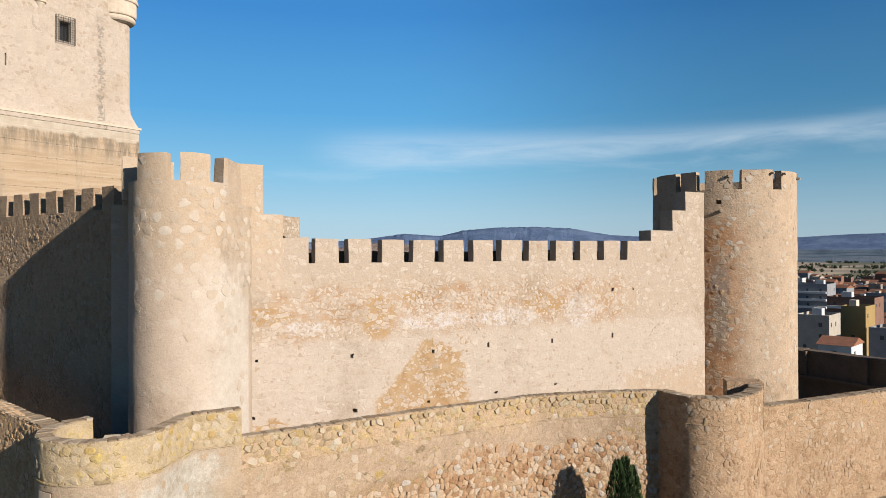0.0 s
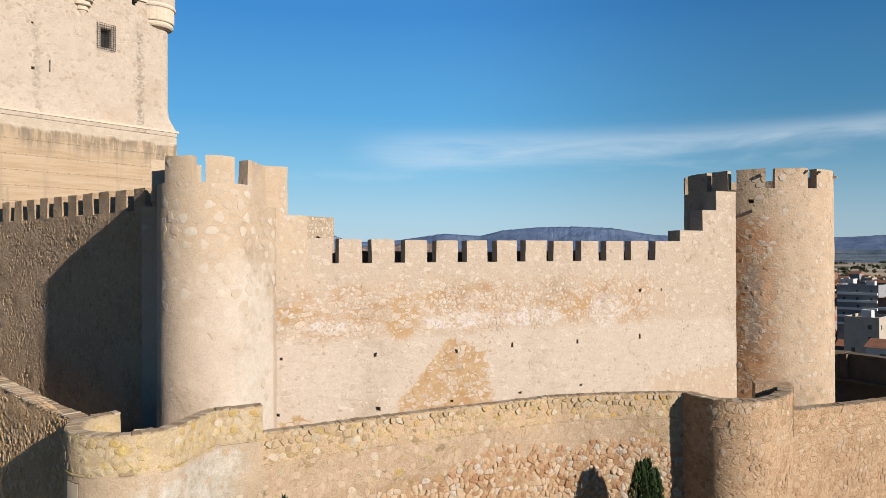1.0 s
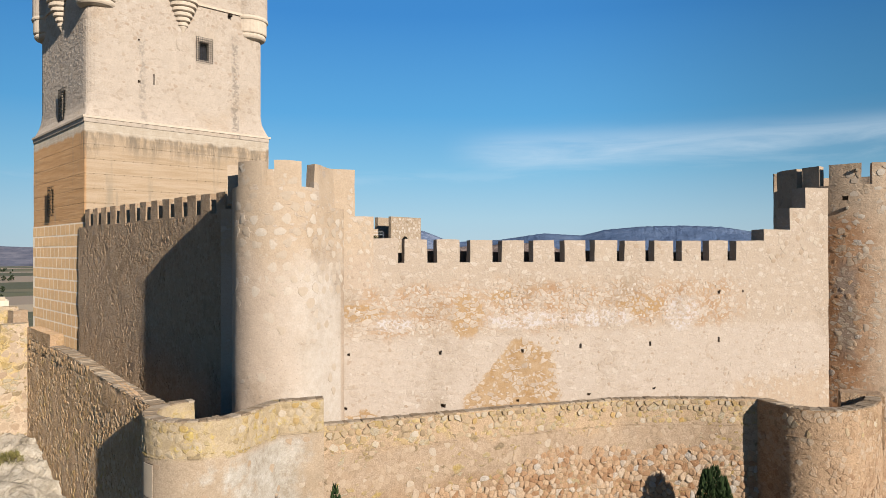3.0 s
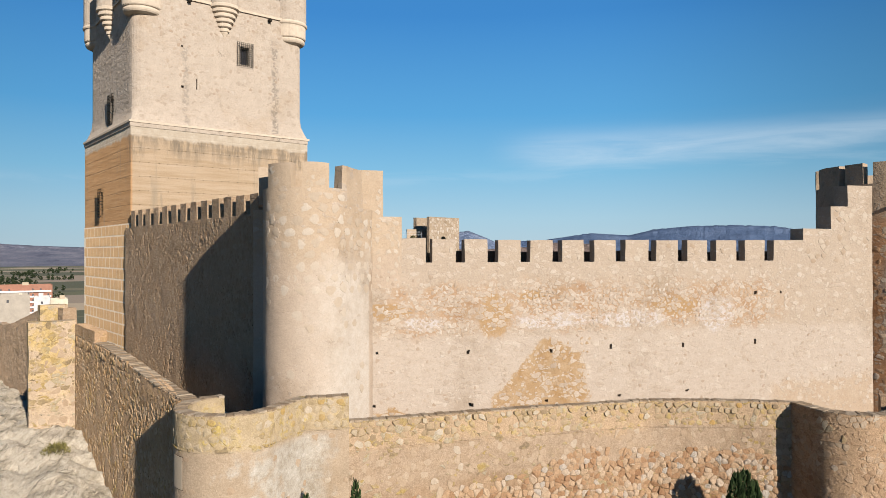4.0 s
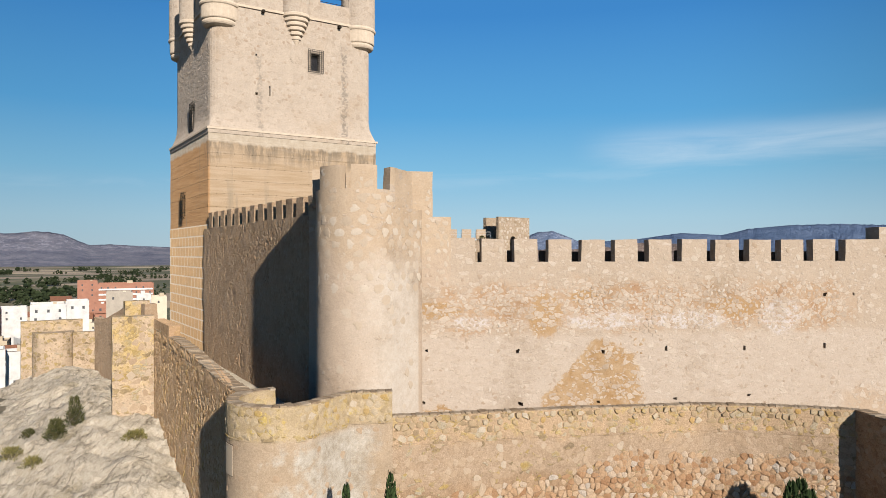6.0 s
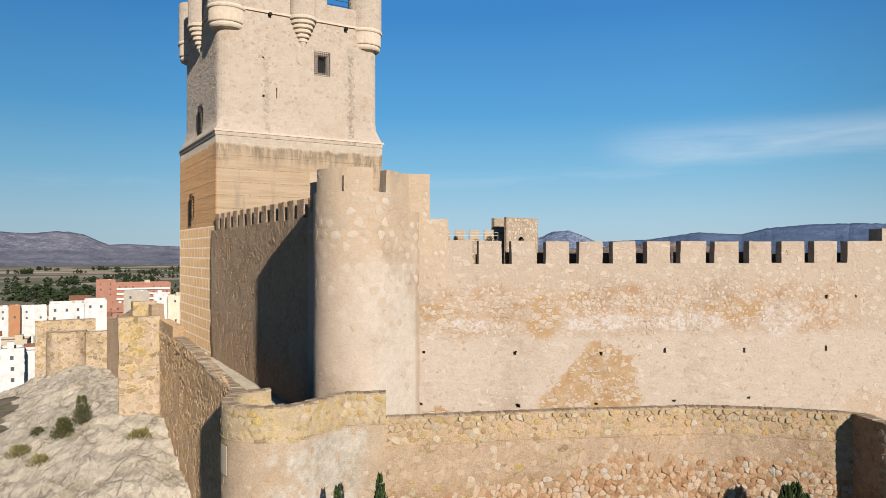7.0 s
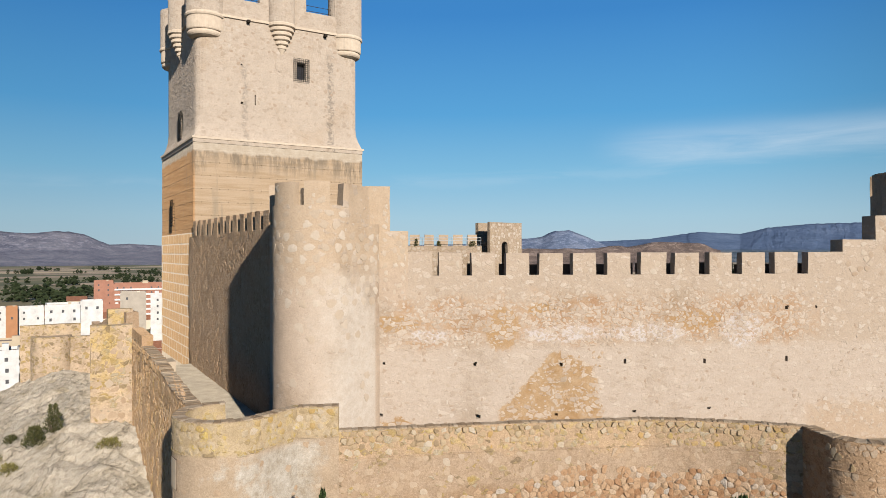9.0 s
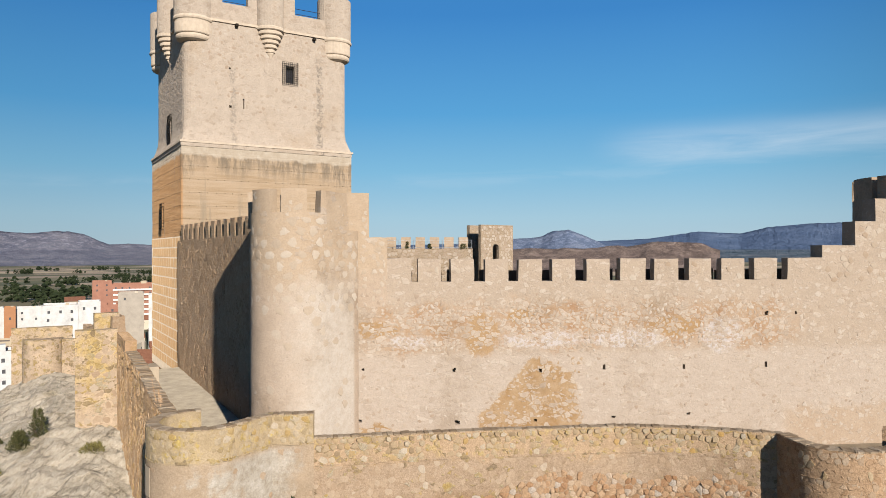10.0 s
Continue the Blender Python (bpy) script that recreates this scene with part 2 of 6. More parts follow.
def outer_zones(n, p, share, big, mid):
    """Ochre parapet above, pale render in the middle, rust-coloured core below."""
    z = n.xyz(p)[2]
    zz = n.math("ADD", z, n.math("MULTIPLY", n.math("SUBTRACT", n.noise(p, 0.45, 5, 0.6), 0.5), 2.4))
    low = n.step(zz, 3.7, 2.9)
    pale = n.math("MULTIPLY", n.step(zz, 4.9, 4.4), n.step(zz, 2.8, 3.5))
    share = n.math("SUBTRACT", share, n.math("MULTIPLY", pale, 0.25))

    def tint(wall):
        bloom = n.math("MULTIPLY", n.step(n.noise(p, 1.9, 6, 0.7), 0.53, 0.62), n.step(z, 4.6, 5.0))
        wall = n.mix(n.math("MULTIPLY", bloom, 0.55), wall, (0.50, 0.38, 0.16))
        wall = n.mix(n.math("MULTIPLY", low, 0.8), wall, n.ramp(mid, [(0.3, (0.26, 0.165, 0.10)), (0.7, (0.36, 0.25, 0.16))]))
        return n.mix(n.math("MULTIPLY", pale, 0.6), wall, n.ramp(n.noise(p, 2.2, 7, 0.7), [(0.32, (0.28, 0.20, 0.138)), (0.68, (0.425, 0.34, 0.262))]))

    return share, tint


def bastion_zones(n, p, share, big, mid):
    """Bare ochre stones in the parapet, whitish render run down below it."""
    x, y, z = n.xyz(p)
    wob = n.math("MULTIPLY", n.math("SUBTRACT", n.noise(p, 1.2, 6, 0.7), 0.5), 2.4)
    white = n.math("MULTIPLY", n.step(z, 5.6, 5.2), n.step(n.math("ADD", n.noise(p, 0.7, 6, 0.65), n.math("MULTIPLY", n.math("SUBTRACT", y, 12.3), 0.09)), 0.36, 0.50))
    white = n.math("MULTIPLY", white, n.step(n.math("ADD", y, wob), 15.0, 14.1))
    share = n.math("SUBTRACT", share, n.math("MULTIPLY", n.step(z, 5.6, 5.3), 0.35))

    def tint(wall):
        wall = n.mix(n.step(z, 5.45, 5.65), wall, n.ramp(mid, [(0.3, (0.35, 0.27, 0.165)), (0.7, (0.47, 0.375, 0.25))]))
        bloom = n.math("MULTIPLY", n.step(n.noise(p, 2.3, 6, 0.7), 0.50, 0.60), n.step(z, 5.3, 5.7))
        wall = n.mix(n.math("MULTIPLY", bloom, 0.4), wall, (0.48, 0.365, 0.15))
        return n.mix(n.math("MULTIPLY", white, 0.92), wall, n.ramp(n.noise(p, 2.6, 7, 0.7), [(0.32, (0.32, 0.275, 0.215)), (0.5, (0.43, 0.395, 0.34)), (0.68, (0.52, 0.49, 0.44))]))

    return share, tint


def keep_runs(n, p, share, big, mid):
    """Two eroded grey strips down the face, and more bare stone towards the top."""
    x, y, z = n.xyz(p)
    wob = n.math("MULTIPLY", n.math("SUBTRACT", n.noise(p, 0.9, 5, 0.65), 0.5), 0.9)
    yy = n.math("ADD", y, wob)
    east_strip = n.math("MULTIPLY", n.step(n.math("ABSOLUTE", n.math("SUBTRACT", yy, 28.3)), 0.42, 0.18), n.step(z, 30.5, 29.5))
    west_strip = n.math("MULTIPLY", n.step(n.math("ABSOLUTE", n.math("SUBTRACT", yy, 20.75)), 0.35, 0.12), n.step(z, 29.5, 27.5))
    strips = n.math("MULTIPLY", n.math("MAXIMUM", east_strip, n.math("MULTIPLY", west_strip, 0.7)), n.step(n.noise(p, 3.0, 5, 0.7), 0.40, 0.55))
    share = n.math("ADD", share, n.math("MULTIPLY", n.step(z, 27.0, 30.0), 0.22))

    def tint(wall):
        return n.mix(n.math("MULTIPLY", strips, 0.75), wall, (0.215, 0.185, 0.155))

    return share, tint


M_CURTAIN = masonry("curtain_masonry", (0.42, 0.342, 0.268), PALE, 2.9, 1.5, 0.30, 0.010, extra=curtain_bands, tone=0.10, grit=0.45)


def east_zones(n, p, share, big, mid):
    """Rust and grey weather stains down the tower beside the curtain."""
    x, y, z = n.xyz(p)
    wob = n.math("MULTIPLY", n.math("SUBTRACT", n.noise(p, 0.7, 6, 0.65), 0.5), 1.8)
    xx = n.math("ADD", x, wob)
    front = n.step(y, 46.0, 45.0)
    rust = n.math("MULTIPLY", n.math("MULTIPLY", n.step(xx, -8.8, -10.9), n.step(z, 14.6, 13.2)), front)
    grey = n.math("MULTIPLY", n.math("MULTIPLY", n.step(n.math("ABSOLUTE", n.math("ADD", xx, 10.75)), 0.7, 0.25), n.step(n.math("ADD", z, wob), 12.5, 10.5)), n.math("MULTIPLY", front, n.step(z, 5.5, 7.0)))
    share = n.math("ADD", share, n.math("MULTIPLY", rust, 0.15))

    def tint(wall):
        wall = n.mix(n.math("MULTIPLY", rust, 0.9), wall, n.ramp(mid, [(0.35, (0.30, 0.145, 0.065)), (0.65, (0.42, 0.235, 0.125))]))
        return n.mix(n.math("MULTIPLY", grey, 0.7), wall, (0.25, 0.215, 0.185))

    return share, tint


def corner_zones(n, p, share, big, mid):
    """Warm mortar above; on the lower corner tower whitish render, brightened against the flank's shading, with pin
    holes as dark dots.
    """
    x, y, z = n.xyz(p)
    wob = n.math("MULTIPLY", n.math("SUBTRACT", n.noise(p, 0.6, 6, 0.65), 0.5), 3.0)
    low = n.step(n.math("ADD", z, wob), 12.6, 10.8)
    white = n.math("MULTIPLY", low, n.step(n.math("ADD", y, n.math("MULTIPLY", wob, 0.5)), 14.3, 16.8))
    white = n.math("MULTIPLY", n.math("MULTIPLY", white, n.step(x, -30, -29)), n.step(y, 18.8, 18.6))
    share = n.math("SUBTRACT", share, n.math("MULTIPLY", low, 0.1))
    pin = n.voronoi(n.vmath("MULTIPLY", p, (1, 1, 1.5)), 5.5).outputs["Distance"]
    pins = n.math("MULTIPLY", n.math("MULTIPLY", n.step(pin, 0.13, 0.07), low), n.step(n.noise(p, 0.5, 3), 0.45, 0.55))

    def tint(wall):
        wall = n.mix(n.math("MULTIPLY", n.math("SUBTRACT", 1.0, low), 0.7), wall, n.ramp(mid, [(0.3, (0.415, 0.315, 0.215)), (0.7, (0.46, 0.365, 0.265))]))
        wall = n.mix(n.math("MULTIPLY", white, 0.8), wall, n.ramp(n.noise(p, 3.0, 6, 0.7), [(0.35, (0.46, 0.405, 0.345)), (0.65, (0.53, 0.485, 0.43))]))
        return n.mix(n.math("MULTIPLY", pins, 0.6), wall, (0.16, 0.11, 0.07))

    return share, tint


M_EAST = masonry("east_tower_masonry", (0.458, 0.349, 0.250), CREAM, 2.6, 1.3, 0.16, 0.012, extra=east_zones, streak=0.03, grit=0.6)
M_TOWER = masonry("tower_masonry", (0.440, 0.350, 0.270), PALE, 2.4, 1.3, 0.12, 0.010, extra=corner_zones, tone=0.1, grit=0.45)
M_SIDE = masonry("side_masonry", (0.392, 0.281, 0.187), WARM_LIT, 4.2, 1.2, 0.5, 0.03, 0.02, streak=0.07, fuzz=1.0, grit=0.6)
M_LEFT = masonry("left_masonry", (0.458, 0.310, 0.188), GOLD, 3.4, 1.2, 0.5, 0.04, 0.02, streak=0.06, fuzz=1.0, grit=0.6)
M_OUTER = masonry("outer_masonry", (0.468, 0.340, 0.223), OCHRE, 2.7, 1.25, 0.34, 0.02, extra=outer_zones)
M_BASTION = masonry("bastion_masonry", (0.413, 0.321, 0.229), OCHRE, 2.4, 1.25, 0.2, 0.02, extra=bastion_zones, grit=0.7)
M_RIGHT = masonry("rosy_masonry", (0.437, 0.301, 0.190), ROSY, 3.0, 1.25, 0.5, 0.03)


def spur_zones(n, p, share, big, mid):
    """Yellow lichen over the upper courses, tan rubble in pinkish mortar below."""
    z = n.xyz(p)[2]
    wob = n.math("MULTIPLY", n.math("SUBTRACT", n.noise(p, 0.9, 6, 0.7), 0.5), 7.0)
    top = n.step(n.math("ADD", z, wob), 2.5, 6.0)
    bloom = n.math("MULTIPLY", top, n.step(n.noise(p, 1.1, 6, 0.7), 0.40, 0.60))

    def tint(wall):
        return n.mix(n.math("MULTIPLY", bloom, 0.8), wall, n.ramp(mid, [(0.3, (0.46, 0.325, 0.12)), (0.7, (0.62, 0.475, 0.21))]))

    return share, tint


M_SPUR = masonry("spur_masonry", (0.529, 0.414, 0.299), OCHRE, 2.2, 1.2, 0.34, 0.03, extra=spur_zones, tone=0.25)
M_FAR = masonry("far_tower_masonry", (0.392, 0.307, 0.220), CREAM, 2.2, 1.3, 0.45, 0.03)
M_KEEP = masonry("keep_masonry", (0.485, 0.412, 0.340), PALE, 2.2, 1.4, 0.30, 0.012, extra=keep_runs, dark=0.93, streak=0.02, fuzz=0.45, tone=0.12, grit=0.55)


def tapia(name):
    """Rammed earth in lifts, with rows of form-tie holes, soot streaks and pale washed runs."""
    m, n, b = material(name, 0.93, 0.9)
    p = n.where()
    x, y, z = n.xyz(p)
    along = n.math("ADD", x, y)
    stretched = n.vmath("MULTIPLY", p, (1, 1, 0.14))
    flat = n.vmath("MULTIPLY", p, (0.25, 0.25, 3.2))
    runs = n.noise(stretched, 1.1, 5, 0.6)
    lifts = n.noise(flat, 1.3, 5, 0.6)
    fine = n.noise(p, 14, 6, 0.7)
    col = n.ramp(lifts, [(0.3, (0.408, 0.299, 0.190)), (0.55, (0.489, 0.376, 0.261)), (0.75, (0.526, 0.420, 0.311))])
    flank = n.step(y, 16.8, 16.62)
    # orange flank colour, also raised to paint in the brightness of raking sun
    col = n.mix(flank, col, n.ramp(lifts, [(0.3, (0.455, 0.260, 0.120)), (0.7, (0.559, 0.345, 0.179))]))
    col = n.mix(n.math("MULTIPLY", n.step(runs, 0.55, 0.72), 0.7), col, (0.323, 0.269, 0.200))
    broad = n.noise(n.vmath("MULTIPLY", p, (0.35, 0.35, 0.05)), 1.0, 4, 0.6)
    soot = n.step(n.math("ADD", z, n.math("MULTIPLY", n.math("SUBTRACT", broad, 0.5), 7.0)), 18.6, 20.6)
    soot = n.math("MULTIPLY", soot, n.step(n.noise(n.vmath("MULTIPLY", p, (1, 1, 0.16)), 2.6, 7, 0.75), 0.40, 0.58))
    soot = n.math("MULTIPLY", soot, n.step(x, -53.5, -52.0))
    col = n.mix(n.math("MULTIPLY", soot, 0.75), col, (0.185, 0.155, 0.122))
    plaster = n.step(n.math("ADD", z, n.math("MULTIPLY", n.math("SUBTRACT", runs, 0.5), 0.9)), 20.55, 20.8)
    col = n.mix(plaster, col, n.ramp(n.noise(p, 2.0, 5, 0.6), [(0.3, (0.46, 0.385, 0.295)), (0.7, (0.57, 0.50, 0.41))]))
    row = n.math("FRACT", n.math("DIVIDE", n.math("SUBTRACT", z, 15.05), 1.06))
    seam = n.step(n.math("ABSOLUTE", n.math("SUBTRACT", n.math("ADD", row, n.math("MULTIPLY", n.math("SUBTRACT", lifts, 0.5), 0.05)), 0.5)), 0.03, 0.008)
    ties = n.math("FRACT", n.math("ADD", n.math("MULTIPLY", along, 1.45), n.math("MULTIPLY", n.noise(p, 0.9, 2), 0.8)))
    pit = n.math("MULTIPLY", n.step(n.math("ABSOLUTE", n.math("SUBTRACT", row, 0.5)), 0.045, 0.03), n.step(n.math("ABSOLUTE", n.math("SUBTRACT", ties, 0.5)), 0.06, 0.04))
    keepband = n.math("MULTIPLY", n.step(z, 14.6, 14.9), n.step(z, 20.5, 20.2))
    pit = n.math("MULTIPLY", pit, keepband)
    # tie holes drawn as dark dots, their inner shade painted in
    col = n.mix(n.math("MULTIPLY", pit, 0.55), col, (0.069, 0.050, 0.031))
    col = n.mix(n.math("MULTIPLY", n.math("MULTIPLY", seam, keepband), 0.35), col, (0.154, 0.108, 0.062))
    col = n.mix(0.3, col, n.ramp(fine, [(0.3, (0.3, 0.27, 0.24)), (0.7, (1, 1, 1))]), "MULTIPLY")
    n.put(b.inputs["Base Color"], n.mix(1.0, col, (ALBEDO, ALBEDO, ALBEDO), "MULTIPLY"))
    h = n.math("SUBTRACT", n.math("MULTIPLY", fine, 0.02), n.math("MULTIPLY", n.math("ADD", n.math("MULTIPLY", seam, 0.3), pit), 0.05))
    h = n.math("ADD", h, n.math("MULTIPLY", lifts, 0.04))
    n.put(b.inputs["Normal"], n.bump(h, 0.8, 1.0))
    return m


M_TAPIA = tapia("rammed_earth")
M_ASHLAR = plain("dressed_stone", (0.356, 0.295, 0.223), 0.85, 0.10, 2.0, 0.01)
M_RING = plain("pale_dressed_stone", (0.46, 0.385, 0.305), 0.9, 0.12, 3.0, 0.01, 0.0, 0.4)
M_DARKHOLE = plain("hole_shade", (0.020, 0.016, 0.012), 0.95, 0.2)
M_IRON = plain("wrought_iron", (0.033, 0.030, 0.026), 0.55, 0.2, 4, 0.0, 0.7)
M_BLOCK = plain("sandstone_blocks", (0.489, 0.320, 0.169), 0.9, 0.12, 1.2, 0.02, 0.0, 1.0)
M_BED = plain("lime_mortar", (0.575, 0.494, 0.391), 0.95, 0.12, 1.5, 0.02, 0.0, 1.0)
M_WALK = plain("pale_paving", (0.46, 0.40, 0.31), 0.95, 0.2, 1.4, 0.04, 0.0, 0.2)
# dark brown that carries the shade on inner merlons and panelled wall
M_DIM = plain("shade_brown", (0.125, 0.088, 0.062), 0.95, 0.25, 0.5, 0.03)
M_PANE_DARK = plain("deep_window", (0.03, 0.03, 0.035), 0.2, 0.2)
M_STEEL = plain("galvanised_steel", (0.45, 0.46, 0.47), 0.4, 0.1, 3, 0, 0.8)
M_TERRACE = plain("terrace_earth", (0.277, 0.224, 0.158), 0.95, 0.18, 1.2, 0.03)


# ---- mesh helpers ----
def part(name, bm, mat, parent=None, label=""):
    me = bpy.data.meshes.new(name)
    bm.to_mesh(me)
    bm.free()
    me.materials.append(mat)
    ob = new(name, me)
    if parent:
        ob.parent = parent
    if label:
        ob["label"] = label
    return ob


def thing(name, label, category, group="", kind=""):
    return tagged(new(name), label, category, group, kind)


def smooth(ob):
    for f in ob.data.polygons:
        f.use_smooth = True
    return ob


def cw(s, d, z=None):
    x, y = AX + UX * s + NX * d, AY + UY * s + NY * d
    return (x, y) if z is None else (x, y, z)


def arc(c, r, a0, a1, n):
    return [(c[0] + r * math.cos(radians(a0 + (a1 - a0) * i / n)), c[1] + r * math.sin(radians(a0 + (a1 - a0) * i / n))) for i in range(n + 1)]


def sector(c, r0, r1, a0, a1, n=6):
    return arc(c, r1, a0, a1, n) + arc(c, r0, a1, a0, n)


def shake(bm, amp, freq=0.9, fine=0.35):
    for v in bm.verts:
        p = v.co
        v.co = p + amp * (noise.noise_vector(p * freq) + fine * noise.noise_vector(p * freq * 4.3 + Vector((7, 3, 1))))


def prism(bm, poly, z0, z1, step=0.0, zstep=0.0, top=None, closed=True):
    """An upright block over a plan; z1 may be a function of the plan's place. Sides are cut into a grid."""
    pts = []
    n = len(poly)
    for i in range(n):
        a, b = Vector(poly[i]), Vector(poly[(i + 1) % n])
        k = max(1, int((b - a).length / step)) if step else 1
        pts += [a.lerp(b, j / k) for j in range(k)]
    area = sum(pts[i].x * pts[(i + 1) % len(pts)].y - pts[(i + 1) % len(pts)].x * pts[i].y for i in range(len(pts)))
    if area < 0:
        pts.reverse()
    f = z1 if callable(z1) else (lambda x, y: z1)
    tops = [f(p.x, p.y) for p in pts]
    k = max(1, int((max(tops) - z0) / zstep)) if zstep else 1
    rings = [[bm.verts.new((p.x, p.y, z0 + (t - z0) * j / k)) for p, t in zip(pts, tops)] for j in range(k + 1)]
    for lo, hi in zip(rings, rings[1:]):
        for i in range(len(pts)):
            j = (i + 1) % len(pts)
            bm.faces.new((lo[i], lo[j], hi[j], hi[i]))
    bm.faces.new(rings[-1])
    bm.faces.new(list(reversed(rings[0])))
    return bm


def block(name, poly, z0, z1, mat, parent=None, step=0.0, zstep=0.0, amp=0.0, label="", bevel=0.0):
    bm = bmesh.new()
    prism(bm, poly, z0, z1, step, zstep)
    if bevel:
        hi = [e for e in bm.edges if len(e.link_faces) == 2 and e.calc_face_angle(0) > 0.6]
        bmesh.ops.bevel(bm, geom=hi, offset=bevel, segments=2, affect="EDGES", profile=0.6)
    if amp:
        shake(bm, amp)
    ob = smooth(part(name, bm, mat, parent, label))
    ob.data.set_sharp_from_angle(angle=0.75)
    return ob


def rect(s0, s1, d0, d1):
    return [cw(s0, d0), cw(s1, d0), cw(s1, d1), cw(s0, d1)]


def strip(points, width):
    """The plan of a wall whose outer face runs along points; its thickness lies to the left of the way."""
    pts = [Vector(p) for p in points]
    inner = []
    for i, p in enumerate(pts):
        a = (pts[i] - pts[i - 1]).normalized() if i else None
        b = (pts[i + 1] - pts[i]).normalized() if i + 1 < len(pts) else None
        t = ((a or b) + (b or a)).normalized()
        nrm = Vector((-t.y, t.x))
        c = nrm.dot(Vector((-(a or b).y, (a or b).x)))
        inner.append(p + nrm * width / max(c, 0.4))
    return [tuple(p) for p in pts] + [tuple(p) for p in reversed(inner)]


def merlon(parent, poly, z0, z1, mat, amp=0.034):
    return block("merlon", poly, z0, z1, mat, parent, 0.22, 0.2, amp, bevel=0.07)


def cut(ob, boxes):
    """Takes openings out of a mesh: boxes are (centre, size, turn in degrees)."""
    bm = bmesh.new()
    for c, size, turn in boxes:
        bmesh.ops.create_cube(bm, size=1, matrix=pose(*c, 0, 0, turn) @ Matrix.Diagonal((*size, 1)))
    me = bpy.data.meshes.new("opening")
    bm.to_mesh(me)
    bm.free()
    tool = new("opening", me)
    mod = ob.modifiers.new("openings", "BOOLEAN")
    mod.operation, mod.solver, mod.object = "DIFFERENCE", "EXACT", tool
    bpy.context.view_layer.update()
    done = bpy.data.meshes.new_from_object(ob.evaluated_get(bpy.context.evaluated_depsgraph_get()))
    ob.modifiers.clear()
    ob.data = done
    bpy.data.objects.remove(tool)
    return ob


def bar(bm, a, b, r, sides=6):
    a, b = Vector(a), Vector(b)
    m = Matrix.Translation((a + b) / 2) @ (b - a).to_track_quat("Z", "Y").to_matrix().to_4x4()
    bmesh.ops.create_cone(bm, cap_ends=True, segments=sides, radius1=r, radius2=r, depth=(b - a).length, matrix=m)


# ---- ground: one sheet from the castle hill to the horizon ----
def smoothstep(a, b, x):
    t = min(1, max(0, (x - a) / (b - a)))
    return t * t * (3 - 2 * t)


TOWN_Z = -34.0


def ground_z(x, y):
    r = math.hypot(x + 35, (y - 30) * 0.95)
    z = -1.2 + (TOWN_Z + 1.2) * smoothstep(40, 135, r)
    z += 0.8 * noise.noise(Vector((x, y, 0)) * 0.03) * smoothstep(1500, 300, r)
    return z


bm = bmesh.new()
RAD = [0, 8, 16, 24, 32, 40, 48, 58, 70, 85, 100, 120, 145, 175, 210, 260, 330, 430, 560, 740, 980, 1300, 1750, 2400, 3300, 4700]
rings = []
for r in RAD:
    rings.append([bm.verts.new((-30 + r * math.cos(a), 20 + r * math.sin(a), ground_z(-30 + r * math.cos(a), 20 + r * math.sin(a))))
                  for a in [i * math.tau / 120 for i in range(120)]])
for lo, hi in zip(rings, rings[1:]):
    for i in range(120):
        j = (i + 1) % 120
        bm.faces.new((lo[i], hi[i], hi[j], lo[j]))
bmesh.ops.remove_doubles(bm, verts=bm.verts[:], dist=0.001)

m, n, b = material("plain_fields", 0.95)
p = n.where()
fields = n.voronoi(n.vmath("MULTIPLY", p, (1.3, 0.55, 0)), 0.0075, "F1", 0.85)
fr = n.xyz(fields.outputs["Color"])
col = n.ramp(fr[0], [(0.0, (0.055, 0.065, 0.035)), (0.22, (0.24, 0.19, 0.14)), (0.40, (0.085, 0.09, 0.045)), (0.56, (0.31, 0.245, 0.185)), (0.72, (0.12, 0.11, 0.065)), (0.88, (0.36, 0.29, 0.20))], "CONSTANT")
col = n.mix(n.math("MULTIPLY", n.noise(p, 0.05, 5, 0.65), 0.45), col, (0.16, 0.13, 0.10))
near = n.ramp(n.noise(p, 0.35, 6, 0.65), [(0.35, (0.07, 0.065, 0.04)), (0.6, (0.19, 0.155, 0.11))])
far = n.step(n.xyz(p)[2], TOWN_Z + 1.5, TOWN_Z + 6)
n.put(b.inputs["Base Color"], n.mix(far, col, near))
n.put(b.inputs["Normal"], n.bump(n.noise(p, 1.2, 6, 0.7), 0.7, 0.2))
M_GROUND = m
ground = smooth(part("ground", bm, M_GROUND))
tagged(ground, "dry castle hill running down to a plain of brown and green fields", "ground", kind="structure")

